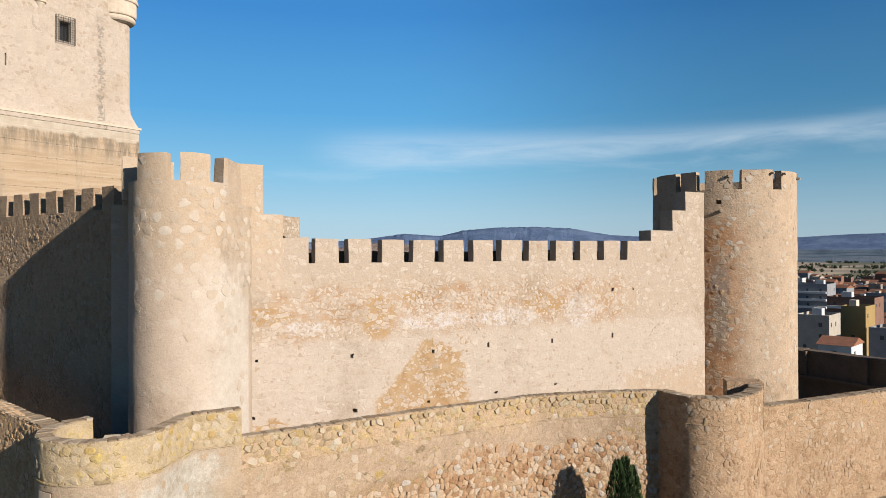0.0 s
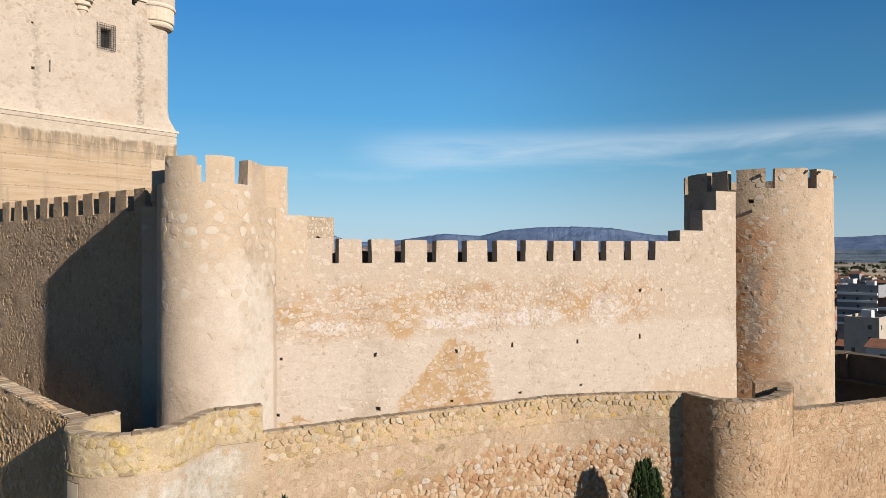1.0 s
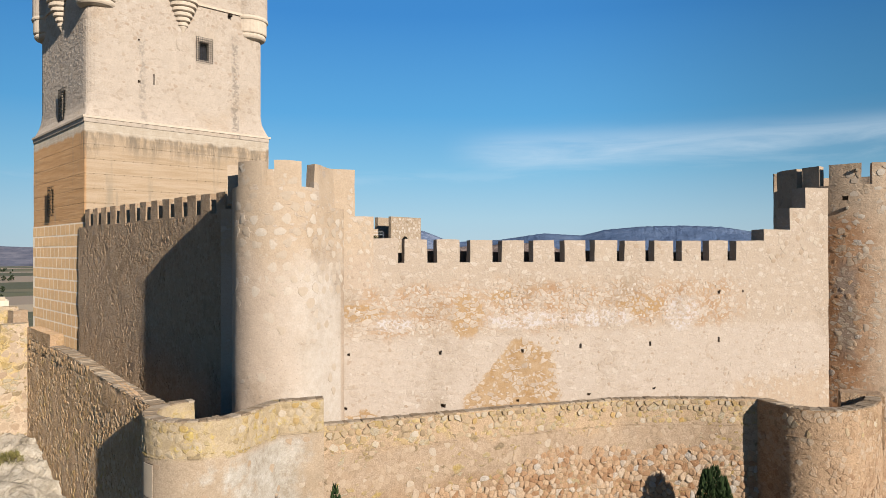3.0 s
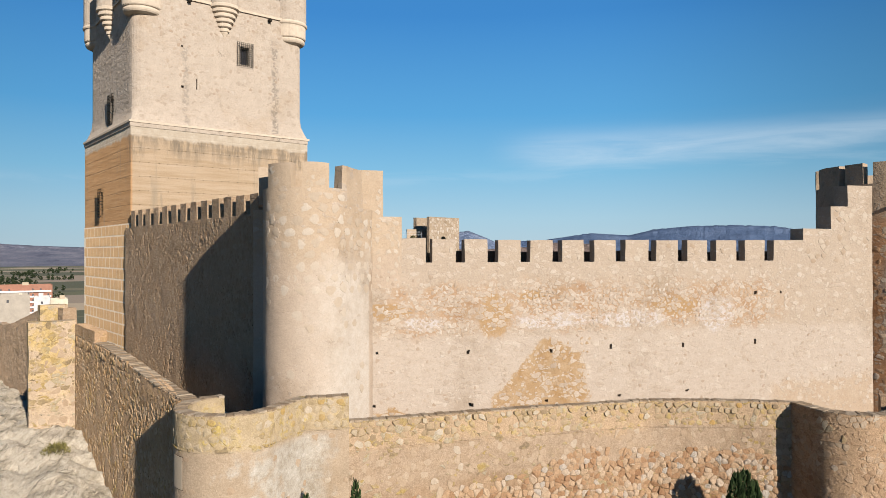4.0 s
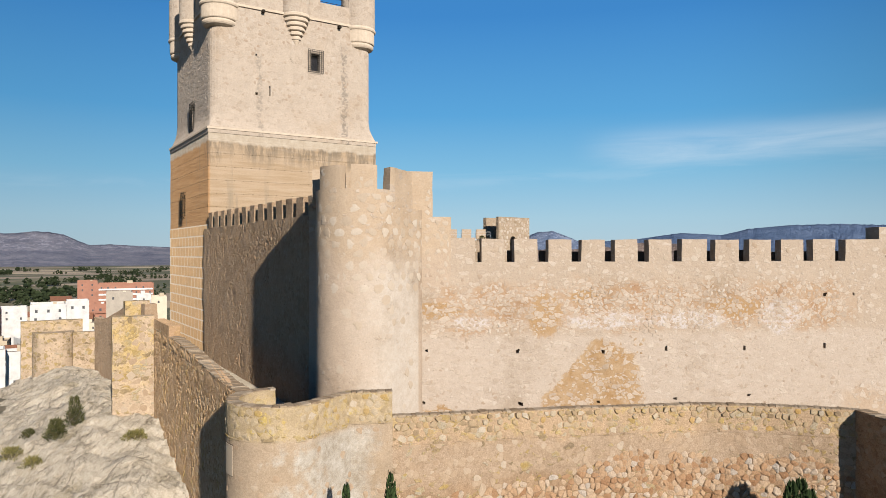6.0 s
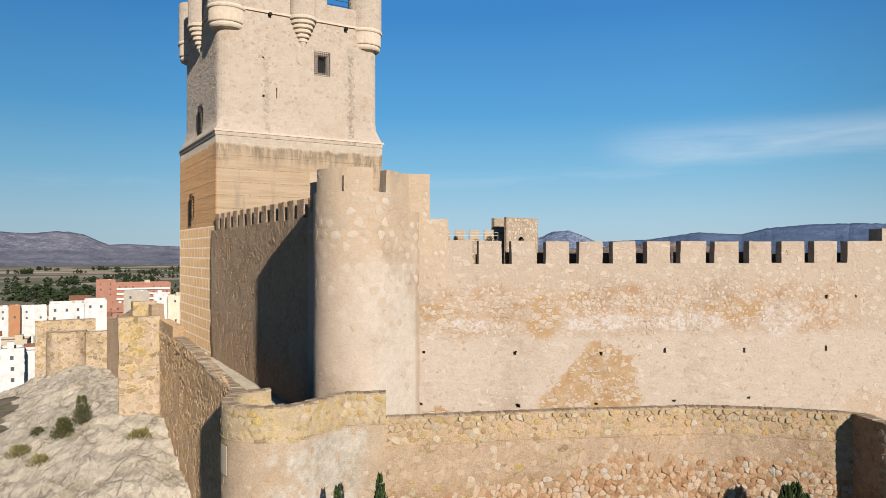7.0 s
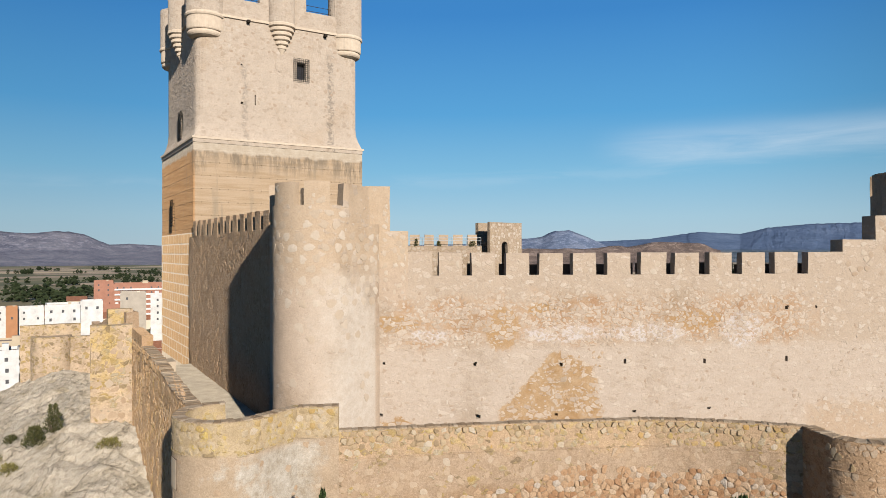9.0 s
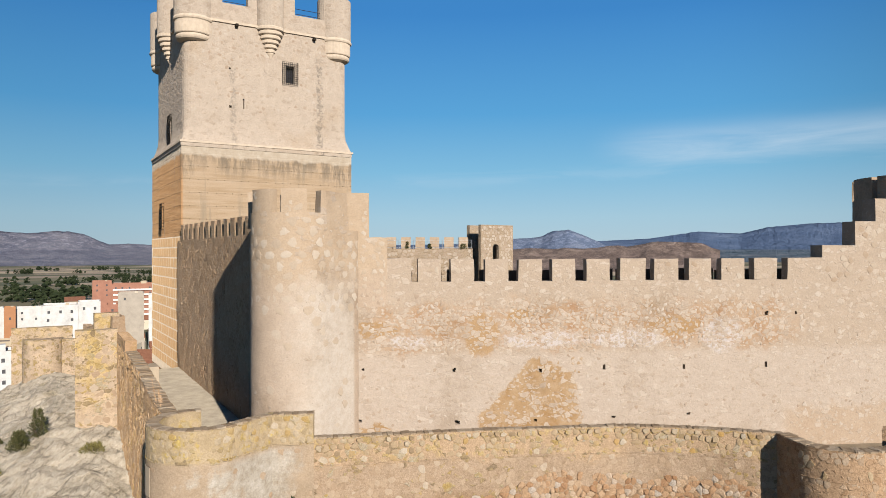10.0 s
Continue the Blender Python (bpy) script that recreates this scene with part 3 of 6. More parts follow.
def relief(name, path, z0, z1, mat, parent, cell=0.075, amp=0.055, freq=3.9, lift=0.03, holes=()):
    """A rough face of knocked-about stones laid over a wall; path as the wall's outer face, z1 a height or a function."""
    pts = [Vector(p) for p in path]
    run = [0.0]
    for a, b in zip(pts, pts[1:]):
        run.append(run[-1] + (b - a).length)
    cols = int(run[-1] / cell)
    top = z1 if callable(z1) else (lambda x, y: z1)
    verts, faces = [], []
    zmax = max(top(p.x, p.y) for p in pts)
    rows_ = int((zmax - z0) / cell)
    for i in range(cols + 1):
        k = run[-1] * i / cols
        j = next(q for q in range(1, len(run)) if k <= run[q] + 1e-6)
        p = pts[j - 1].lerp(pts[j], (k - run[j - 1]) / (run[j] - run[j - 1]))
        t = (pts[j] - pts[j - 1]).normalized()
        nx, ny = t.y, -t.x
        zt = top(p.x, p.y)
        for r in range(rows_ + 1):
            z = z0 + (zt - z0) * r / rows_
            q = Vector((p.x * 1.0, p.y, z * 1.15))
            h = noise.cell(q * freq) * 0.35 + noise.fractal(q * freq, 0.7, 2.1, 4) * 0.8
            edge = min(1, min(i, cols - i, rows_ - r) / 2.0)
            d = (lift + amp * h) * edge - 0.01 * (1 - edge)
            verts.append((p.x + nx * d, p.y + ny * d, z))
    w = rows_ + 1
    for i in range(cols):
        for r in range(rows_):
            a = i * w + r
            v = verts[a]
            if any(x0 < v[0] < x1 and h0 < v[2] < h1 for x0, x1, h0, h1 in holes):
                continue
            faces.append((a, a + w, a + w + 1, a + 1))
    me = bpy.data.meshes.new(name)
    me.from_pydata(verts, [], faces)
    me.materials.append(mat)
    ob = smooth(new(name, me))
    ob.parent = parent
    return ob


# ---- curtain wall ----
curtain = thing("wall_curtain", "tall sunlit cream rubble curtain wall with patched render and merlons", "wall", kind="structure")
body = block("wall_body", rect(-5.2, 23.4, 0.0, -1.5), 2.0, 10.4, M_CURTAIN, curtain, 0.5, 0.5, 0.025)
PUTLOGS = [(-4.25, 7.49, 0.16, 0.12), (-0.02, 7.38, 0.17, 0.2), (4.13, 7.28, 0.16, 0.2), (7.24, 7.37, 0.16, 0.24), (11.24, 7.32, 0.16, 0.26), (15.46, 7.36, 0.16, 0.32),
           (-4.39, 5.12, 0.2, 0.14), (0.14, 4.93, 0.26, 0.2), (3.87, 4.93, 0.2, 0.14), (7.68, 4.98, 0.22, 0.13), (11.45, 5.03, 0.2, 0.12), (15.49, 9.87, 0.2, 0.2), (17.05, 9.88, 0.12, 0.14)]
ragged = random.Random(5)
cut(body, [((*cw(s, 0.0), z), (0.9, w * 0.8, h * 0.85), -24.9) for s, z, w, h in PUTLOGS])
cut(body, [((*cw(s + ragged.uniform(-0.35, 0.35) * w, 0.0), z + ragged.uniform(0.2, 0.4) * h), (0.7, w * 0.55, h * 0.45), -24.9 + ragged.uniform(3, 9)) for s, z, w, h in PUTLOGS])
block("parapet", rect(-3.2, 18.5, 0.0, -0.55), 10.4, 11.53, M_CURTAIN, curtain, 0.4, 0.4, 0.02)
MERLONS = [(-1.70, -0.64), (-0.17, 0.94), (1.47, 2.59), (3.07, 4.2), (4.70, 5.82), (6.37, 7.53), (8.05, 9.33), (9.75, 10.98), (11.52, 12.65), (13.18, 14.38), (14.86, 16.05)]
for a, c in MERLONS:
    merlon(curtain, rect(a, c, 0.0, -0.5), 11.5, 12.58 + random.uniform(-0.03, 0.03), M_CURTAIN)
merlon(curtain, rect(16.6, 18.5, 0.0, -0.5), 11.5, 12.6, M_CURTAIN)
merlon(curtain, rect(-3.2, -2.0, 0.0, -0.5), 11.5, 12.64, M_CURTAIN)
# low inner parapet, court side of the wall walk; shade put into its colour
k = -3.0
while k < 18.0:
    w = random.uniform(0.9, 1.3)
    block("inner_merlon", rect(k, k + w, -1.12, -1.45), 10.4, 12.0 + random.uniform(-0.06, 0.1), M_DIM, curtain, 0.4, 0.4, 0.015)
    k += w + random.uniform(0.22, 0.3)
# stepped ends against the towers
for a, c, z in [(-5.1, -3.96, 15.66), (-3.96, -3.13, 13.6)]:
    block("parapet_step", rect(a, c, 0.0, -0.6), 10.4, z, M_TOWER, curtain, 0.35, 0.35, 0.02, bevel=0.03)
for a, c, z in [(18.46, 20.22, 13.21), (20.22, 21.32, 14.42), (21.32, 23.4, 15.56)]:
    block("parapet_step", rect(a, c, 0.0, -0.95), 10.4, z, M_CURTAIN, curtain, 0.35, 0.35, 0.02, bevel=0.03)

# ---- corner tower between the curtain and the side wall ----
TLC, TLR = (-23.75, 16.09), 1.87
corner = thing("wall_corner_tower", "rounded cream rubble corner tower with broad merlons", "tower", kind="structure")
a0 = math.degrees(math.atan2(UY, UX))
plan = arc(TLC, TLR, -172, 29, 26) + [cw(-4.45, 0.03), cw(-4.45, -1.5), cw(-9.6, -1.5)]
block("tower_body", plan, 0.5, 13.9, M_TOWER, corner, 0.45, 0.5, 0.025)
ring = arc(TLC, TLR, -172, 29, 24) + [cw(-4.9, 0.19), cw(-5.2, -0.45)] + arc(TLC, TLR - 0.5, 45, -172, 22)
block("parapet", ring, 13.9, 14.62, M_TOWER, corner, 0.4, 0.36, 0.02)
for a, c in [(-88, -49.5), (-35.5, -2), (158, 180), (196, 224)]:
    merlon(corner, sector(TLC, TLR - 0.5, TLR, a, c, 8), 14.6, 15.62, M_TOWER)
# the box-like corner merlon that overhangs beside the side wall
post = [(TLC[0] + x, TLC[1] + y) for x, y in ((-1.12, -1.74), (-1.84, -1.36), (-1.62, -0.86), (-0.92, -1.12))]
block("corner_corbel", post, 14.0, 14.62, M_TOWER, corner, 0.3, 0.3, 0.02, bevel=0.05)
merlon(corner, post, 14.6, 15.62, M_TOWER)
# the merlon that bends into the curtain
merlon(corner, arc(TLC, TLR, 19, 29, 4) + [cw(-4.95, 0.2), cw(-5.25, -0.42)] + arc(TLC, TLR - 0.5, 45, 24, 4), 14.6, 15.6, M_TOWER)

# ---- side wall running back to the keep ----
LW0, LW1 = Vector((-51.7, 16.45)), Vector((-25.0, 15.72))


def lw(x, d):
    """Plan place on the side wall: x along it, d back from its face."""
    return (x, LW0.y + (x - LW0.x) * (LW1.y - LW0.y) / (LW1.x - LW0.x) + d)


side = thing("wall_side", "rough stone side wall with narrow merlons in raking sun", "wall", kind="structure")
block("wall_body", [lw(-52.6, 0), lw(-24.6, 0), lw(-24.6, 1.3), lw(-52.6, 1.3)], 1.0, 13.85, M_SIDE, side, 0.4, 0.4, 0.06)
for x in [-50.9, -49.0, -47.1, -45.16, -43.28, -41.4, -39.6, -37.77, -35.98, -34.24, -32.5, -30.8, -29.05, -27.4]:
    merlon(side, [lw(x, 0), lw(x + 1.05, 0), lw(x + 1.05, 0.5), lw(x, 0.5)], 13.8, 14.92 - 0.01 * (x + 39), M_SIDE, 0.035)


# ---- east tower at the far end of the curtain ----
TRC, TRR = (-11.68, 48.25), 4.4
TR_RIM, TR_TOP, TR_HOLE = 15.7, 16.86, 14.96
TR_MERLONS = [(-141, -114.4), (-109.4, -96.1), (-89.5, -68.7), (-62.1, -36.5), (-27.5, 3), (11, 37), (45, 71), (79, 105), (113, 139), (147, 173), (181, 210)]
TR_SPOUTS = [(-71.6, 16.5, 0.16), (-38, 16.68, 0.13), (-26, 16.66, 0.14), (0, 16.5, 0.15), (-77.5, 14.42, 0.17)]
east = thing("wall_round_tower", "tall round cream rubble tower with merlons and stone water spouts", "tower", kind="structure")
EFACE = arc(TRC, TRR, -92, 75, 34)
block("tower_body", arc(TRC, TRR, -180, 180, 72)[:-1], 0.0, 14.6, M_EAST, east, 0.5, 0.55, 0.025)
block("parapet", sector(TRC, TRR - 0.5, TRR, -259, 99.5, 72), 14.6, TR_RIM, M_EAST, east, 0.4, 0.36, 0.02)
for a, c in TR_MERLONS:
    merlon(east, sector(TRC, TRR - 0.5, TRR, a, c, 8), TR_RIM - 0.02, TR_TOP, M_EAST)
# stone water spouts, a round scupper and timber-like putlog stones under the merlons
for a, z, size in TR_SPOUTS:
    c = (TRC[0] + (TRR + 0.02) * math.cos(radians(a)), TRC[1] + (TRR + 0.02) * math.sin(radians(a)))
    bm = bmesh.new()
    bmesh.ops.create_cube(bm, size=1, matrix=pose(c[0], c[1], z, 0, 6, a) @ Matrix.Diagonal((0.44, size, size, 1)))
    bmesh.ops.bevel(bm, geom=bm.edges[:], offset=0.03, segments=2, affect="EDGES")
    shake(bm, 0.012, 3)
    part("water_spout", bm, M_ASHLAR, east, "projecting stone spout")
for ob in east.children:
    if ob.name.startswith("parapet"):
        cut(ob, [((TRC[0] + TRR * math.cos(radians(-79)), TRC[1] + TRR * math.sin(radians(-79)), TR_HOLE), (0.9, 0.3, 0.24), -79)])

# ---- keep ----
keep = thing("keep", "massive square keep of tan rammed earth below and pale stone above", "castle keep")
KX, KY0, KY1, KD = -51.65, 16.6, 31.18, 14.1
lower = block("lower_body", [(KX, KY0), (KX, KY1), (KX - KD, KY1), (KX - KD, KY0)], 1.0, 21.4, M_TAPIA, keep, 0.8, 0.8, 0.015)
cut(lower, [((-60.0, KY0 + 2, 16.1), (0.75, 5.0, 1.9), 0)])


def rounded(x0, x1, y0, y1, r, k=6):
    return (arc((x1 - r, y1 - r), r, 0, 90, k) + arc((x0 + r, y1 - r), r, 90, 180, k) + arc((x0 + r, y0 + r), r, 180, 270, k) + arc((x1 - r, y0 + r), r, 270, 360, k))


bm = bmesh.new()
prof = [(21.4, -0.05, 0.05), (21.82, -0.08, 0.05), (21.9, 0.02, 0.06), (22.15, 0.13, 0.18), (22.55, 0.25, 0.45), (23.0, 0.32, 0.8), (23.7, 0.36, 0.95), (31.0, 0.36, 0.95), (33.45, 0.36, 0.95)]
rings = []
for z, inset, r in prof:
    rings.append([bm.verts.new((x, y, z)) for x, y in rounded(KX - KD + inset, KX - inset, KY0 + inset, KY1 - 0.45 * inset, r)])
for lo, hi in zip(rings, rings[1:]):
    for i in range(len(lo)):
        j = (i + 1) % len(lo)
        bm.faces.new((lo[i], lo[j], hi[j], hi[i]))
bm.faces.new(rings[-1])
upper = part("upper_body", bm, M_KEEP, keep)
cut(upper, [((-53.9, 25.62, 28.2), (5.6, 0.8, 1.45), 0), ((-51.9, 21.63, 25.28), (1.6, 0.11, 0.85), 0), ((-51.9, 20.53, 24.93), (0.9, 0.22, 0.22), 0), ((-51.9, 20.5, 28.1), (0.9, 0.16, 0.14), 0), ((-58.2, 18.9, 23.6), (0.9, 5.6, 2.1), 0)])
# barred windows: a rivet-like square lattice stands a little off the wall
def lattice(c, half_w, half_h, out, along, nw, nh):
    """A forged lattice round c; out is the way off the wall, along its width."""
    g = new("window_grille")
    g.parent = keep
    c, out, along, up = Vector(c), Vector(out), Vector(along), Vector((0, 0, 1))
    bm = bmesh.new()
    for i in range(nw):
        u = -half_w + 2 * half_w * i / (nw - 1)
        bar(bm, c + out * 0.16 + along * u - up * half_h, c + out * 0.16 + along * u + up * half_h, 0.016, 5)
    part("upright_grid", bm, M_IRON, g)
    bm = bmesh.new()
    for i in range(nh):
        v = -half_h + 2 * half_h * i / (nh - 1)
        bar(bm, c + out * 0.19 - along * half_w + up * v, c + out * 0.19 + along * half_w + up * v, 0.016, 5)
        for k in (-1, 1):
            bar(bm, c + along * k * half_w + up * v - out * 0.05, c + along * k * half_w + up * v + out * 0.19, 0.018, 5)
    part("cross_grid", bm, M_IRON, g)
    return g


lattice((-52.0, 25.6, 28.28), 0.68, 0.97, (1, 0, 0), (0, 1, 0), 9, 12)
lattice((-58.2, 16.95, 23.5), 0.75, 1.35, (0, -1, 0), (1, 0, 0), 8, 12)
lattice((-60.0, 16.58, 16.1), 0.6, 1.15, (0, -1, 0), (1, 0, 0), 6, 10)


# added dark panels: glass in the two windows, shade in the narrow slit
for poly, z0, z1 in (([(-52.6, 25.2), (-52.6, 26.05), (-52.66, 26.05), (-52.66, 25.2)], 27.45, 28.95), ([(-52.5, 21.4), (-52.5, 21.85), (-52.56, 21.85), (-52.56, 21.4)], 24.7, 25.9), ([(-58.7, 17.5), (-57.7, 17.5), (-57.7, 17.56), (-58.7, 17.56)], 22.5, 24.7)):
    block("window_pane", poly, z0, z1, M_PANE_DARK, keep, label="added dark panel inside a window opening")


def turned(bm, c, profile, n=24):
    """A turned solid from (radius, height) pairs."""
    rings = [[bm.verts.new((c[0] + r * math.cos(i * math.tau / n), c[1] + r * math.sin(i * math.tau / n), z)) for i in range(n)] for r, z in profile]
    for lo, hi in zip(rings, rings[1:]):
        for i in range(n):
            j = (i + 1) % n
            bm.faces.new((lo[i], lo[j], hi[j], hi[i]))
    bm.faces.new(rings[-1])
    bm.faces.new(list(reversed(rings[0])))
    return bm


for cx, cy in [(KX - 1.2, KY0 + 1.15), (KX - 1.2, KY1 - 1.15), (KX - KD + 1.2, KY0 + 1.15), (KX - KD + 1.2, KY1 - 1.15)]:
    rings = [(0.95, 29.98), (1.24, 30.10), (1.33, 30.20), (1.37, 30.32), (1.34, 30.44), (1.29, 30.49), (1.38, 30.53), (1.43, 30.60), (1.44, 30.74), (1.44, 31.46), (1.45, 31.58), (1.54, 31.64), (1.58, 31.75), (1.55, 31.86), (1.50, 31.93)]
    turret = part("corner_turret", turned(bmesh.new(), (cx, cy), [(1.5, 31.9), (1.5, 35.5)], 32), M_KEEP, keep)
    part("corbel", turned(bmesh.new(), (cx, cy), rings, 32), M_RING, turret, "pale stepped corbel rings")
TIER = [(0.05, 29.3), (0.32, 29.75)]
for i, r in enumerate([0.42, 0.58, 0.74, 0.9, 1.05, 1.18]):
    z = 29.8 + i * 0.36
    TIER += [(r - 0.1, z), (r, z + 0.06), (r, z + 0.26), (r - 0.06, z + 0.34)]
for cx, cy in [(KX - 0.45, 23.9), (KX - 7.0, KY0 + 0.45)]:
    shaft = part("bartizan", turned(bmesh.new(), (cx, cy), [(1.14, 31.9), (1.14, 35.5)], 28), M_KEEP, keep)
    part("corbel", turned(bmesh.new(), (cx, cy), TIER, 28), M_RING, shaft, "pale stepped corbel rings")

for y0, y1 in [(19.0, 19.9), (22.0, 22.9), (25.0, 26.05), (28.75, 30.6)]:
    merlon(keep, [(KX - 0.36, y0), (KX - 0.36, y1), (KX - 0.95, y1), (KX - 0.95, y0)], 33.4, 35.4, M_KEEP)
for x0, x1 in [(-56.8, -54.6), (-60.0, -58.0), (-63.5, -61.8)]:
    merlon(keep, [(x0, KY0 + 0.36), (x1, KY0 + 0.36), (x1, KY0 + 0.95), (x0, KY0 + 0.95)], 33.4, 35.4, M_KEEP)
for z in (33.75, 34.2):
    for y0, y1 in ((26.0, 28.8), (19.9, 22.0)):
        bm = bmesh.new()
        bar(bm, (KX - 0.9, y0, z), (KX - 0.9, y1, z), 0.025)
        part("roof_rail", bm, M_IRON, keep, "dark metal rail between merlons")
# a worn carved shield beside the barred window
shield = [(-0.32, 0.42), (0.32, 0.42), (0.32, -0.05), (0.24, -0.3), (0.0, -0.48), (-0.24, -0.3), (-0.32, -0.05)]
for grow, out in ((1.0, 0.035), (0.8, 0.055)):
    bm = bmesh.new()
    face = bm.faces.new([bm.verts.new((KX - 0.40, 23.67 + u * grow, 28.34 + v * grow)) for u, v in shield])
    raised = bmesh.ops.extrude_face_region(bm, geom=[face])
    bmesh.ops.translate(bm, vec=(0.04 + out, 0, 0), verts=[v for v in raised["geom"] if isinstance(v, bmesh.types.BMVert)])
    bmesh.ops.recalc_face_normals(bm, faces=bm.faces[:])
    part("carved_shield", bm, M_KEEP, keep)
# string course between the turrets, base moulding of the upper storey, two drain holes
for poly in ([(KX - 0.22, 18.9), (KX - 0.22, 22.8), (KX - 0.5, 22.8), (KX - 0.5, 18.9)], [(KX - 0.22, 25.0), (KX - 0.22, 29.2), (KX - 0.5, 29.2), (KX - 0.5, 25.0)],
             [(-53.9, KY0 + 0.22), (-57.6, KY0 + 0.22), (-57.6, KY0 + 0.5), (-53.9, KY0 + 0.5)], [(-59.8, KY0 + 0.22), (-63.6, KY0 + 0.22), (-63.6, KY0 + 0.5), (-59.8, KY0 + 0.5)]):
    block("string_course", poly, 31.78, 31.98, M_RING, keep, 0.6, 0, 0.01, bevel=0.03)
x0, x1, y0, y1 = KX - KD - 0.13, KX + 0.13, KY0 - 0.13, KY1 + 0.13
bm = bmesh.new()
prism(bm, [(x0, y0), (x1, y0), (x1, y1), (x0, y1)], 21.7, 21.86)
part("base_moulding", bm, M_RING, keep)
# near-black blocks paint the darkness inside the two drain holes
for y, z in [(21.0, 31.68), (27.75, 31.55)]:
    bm = bmesh.new()
    bmesh.ops.create_cube(bm, size=1, matrix=Matrix.Translation((KX - 0.2, y, z)) @ Matrix.Diagonal((0.5, 0.24, 0.2, 1)))
    part("drain_spout", bm, M_DARKHOLE, keep)

relief("facing", [(KX - KD + 1.3, KY0 + 0.36), (KX - 1.3, KY0 + 0.36)], 23.3, 31.6, M_KEEP, keep, 0.08, 0.022, 4.0, 0.02, [(-58.75, -57.65, 22.5, 24.7)])

# ---- outer wall, bastion and outer tower ----
BC, BR = (-20.67, 11.4), 1.88
outer = thing("wall_outer", "low outer wall of ochre rubble with a weathered coping", "wall", kind="structure")
FACE = [(-19.22, 15.3), (-16.75, 21.55), (-14.25, 26.95), (-12.6, 28.95), (-10.12, 31.21)]
BAST = arc(BC, BR, -192, 22, 26) + [(-19.9, 13.9), (-19.22, 15.3)]
face_wall = block("wall_face", strip(FACE, 0.42), -1.5, 5.75, M_OUTER, outer, 0.35, 0.35, 0.03)
cut(face_wall, [((-18.0, 17.74, 3.24), (0.5, 0.16, 0.2), -21.5)])
bastion = thing("wall_bastion", "curved bastion of ochre stones over pale render", "wall", kind="structure")
block("wall_face", strip(BAST, 0.45), -2.0, 6.7, M_BASTION, bastion, 0.35, 0.35, 0.03)
left = thing("wall_outer_left", "outer wall of rough ochre rubble climbing the rock", "wall", kind="structure")
OL = [(-42.0, 10.9), (-36.8, 10.75), (-30, 10.55), (-22.2, 10.3)]
block("wall_face", strip(OL, 0.62), -3.0, lambda x, y: 6.7 + 0.6 * smoothstep(-23, -36, x), M_LEFT, left, 0.35, 0.35, 0.05)
block("wall_face", strip(OL[:2], 0.6), 7.0, 7.9, M_LEFT, left, 0.35, 0.35, 0.03)
stub = thing("wall_turret", "square turret of ochre rubble on the rock", "tower", kind="structure")
block("tower_body", [(-42, 8.55), (-42, 10.95), (-42.75, 11.0), (-42.75, 8.6)], -2, 8.1, M_SPUR, stub, 0.4, 0.4, 0.04)
right = thing("wall_outer_tower", "half-round outer tower of rough rubble in half shadow", "tower", kind="structure")
RT = [(-10.35, 31.05), (-8.95, 30.42), (-8.45, 30.42), (-8.0, 30.55), (-7.6, 30.78), (-7.25, 31.08), (-7.0, 31.42), (-6.82, 31.85), (-6.67, 32.4), (-6.58, 33.0), (-6.56, 33.7), (-6.62, 34.5), (-6.95, 35.7)]
block("tower_body", strip(RT, 0.6), -2.0, 5.75, M_RIGHT, right, 0.35, 0.35, 0.04)
block("parapet_end", [(-8.25, 34.7), (-6.75, 35.4), (-7.1, 36.2), (-8.6, 35.5)], 3.5, 5.85, M_RIGHT, right, 0.4, 0.4, 0.03, bevel=0.05)
rw = thing("wall_outer_right", "outer wall of rust-coloured rubble with a sloping coping", "wall", kind="structure")
block("wall_face", strip([(-6.95, 35.7), (-4.7, 39.3), (-2.36, 43.5), (1.5, 50.5)], 0.6), -2.0, 4.6, M_RIGHT, rw, 0.35, 0.35, 0.04)

terrace = block("terrace", [(-25.5, 14.3), (-20.3, 12.9), (-19.8, 15.2), (-17.4, 21.6), (-14.9, 27.2), (-11.0, 31.5), (-8, 33), (-7.6, 36), (-9.5, 43.4), (-12, 44.5), (-24.6, 16)], 0, 3.3, M_TERRACE)
tagged(terrace, "beaten earth walk between the two walls", "terrace", kind="structure")
walkway = block("walkway", [(-24.5, 10.9), (-21, 10.5), (-20.3, 13.5), (-24, 15.6), (-52, 16.6), (-52, 11.4), (-42, 11.3)], 0, lambda x, y: 3.8, M_WALK, None, 1.5)
tagged(walkway, "pale stone walk along the side wall", "walkway", kind="structure")

step_block = block("stone_step", [(-36.7, 11.3), (-35.3, 11.25), (-35.3, 12.3), (-36.7, 12.35)], 4.0, 6.55, M_ASHLAR, None, 0, 0, 0, bevel=0.04)
tagged(step_block, "pale cut-stone block beside the parapet", "stone block")
bast_floor = block("bastion_floor", [(-22.4, 11.9), (-21.5, 10.2), (-19.6, 10.7), (-19.4, 12.0), (-20.3, 13.9), (-24, 15.6), (-25.5, 14.0)], 3.0, 5.2, M_WALK)
tagged(bast_floor, "pale floor of the bastion", "floor", kind="structure")

# ---- buildings beyond the keep ----
far_tower = thing("wall_far_tower", "small square stone tower with an arched doorway beyond the court", "tower", kind="structure")


def ft(k, d):
    """Plan place on the far tower: k along its front, d in from it."""
    return (-56.74 - 0.159 * k - 0.987 * d, 48.71 + 0.987 * k - 0.159 * d)


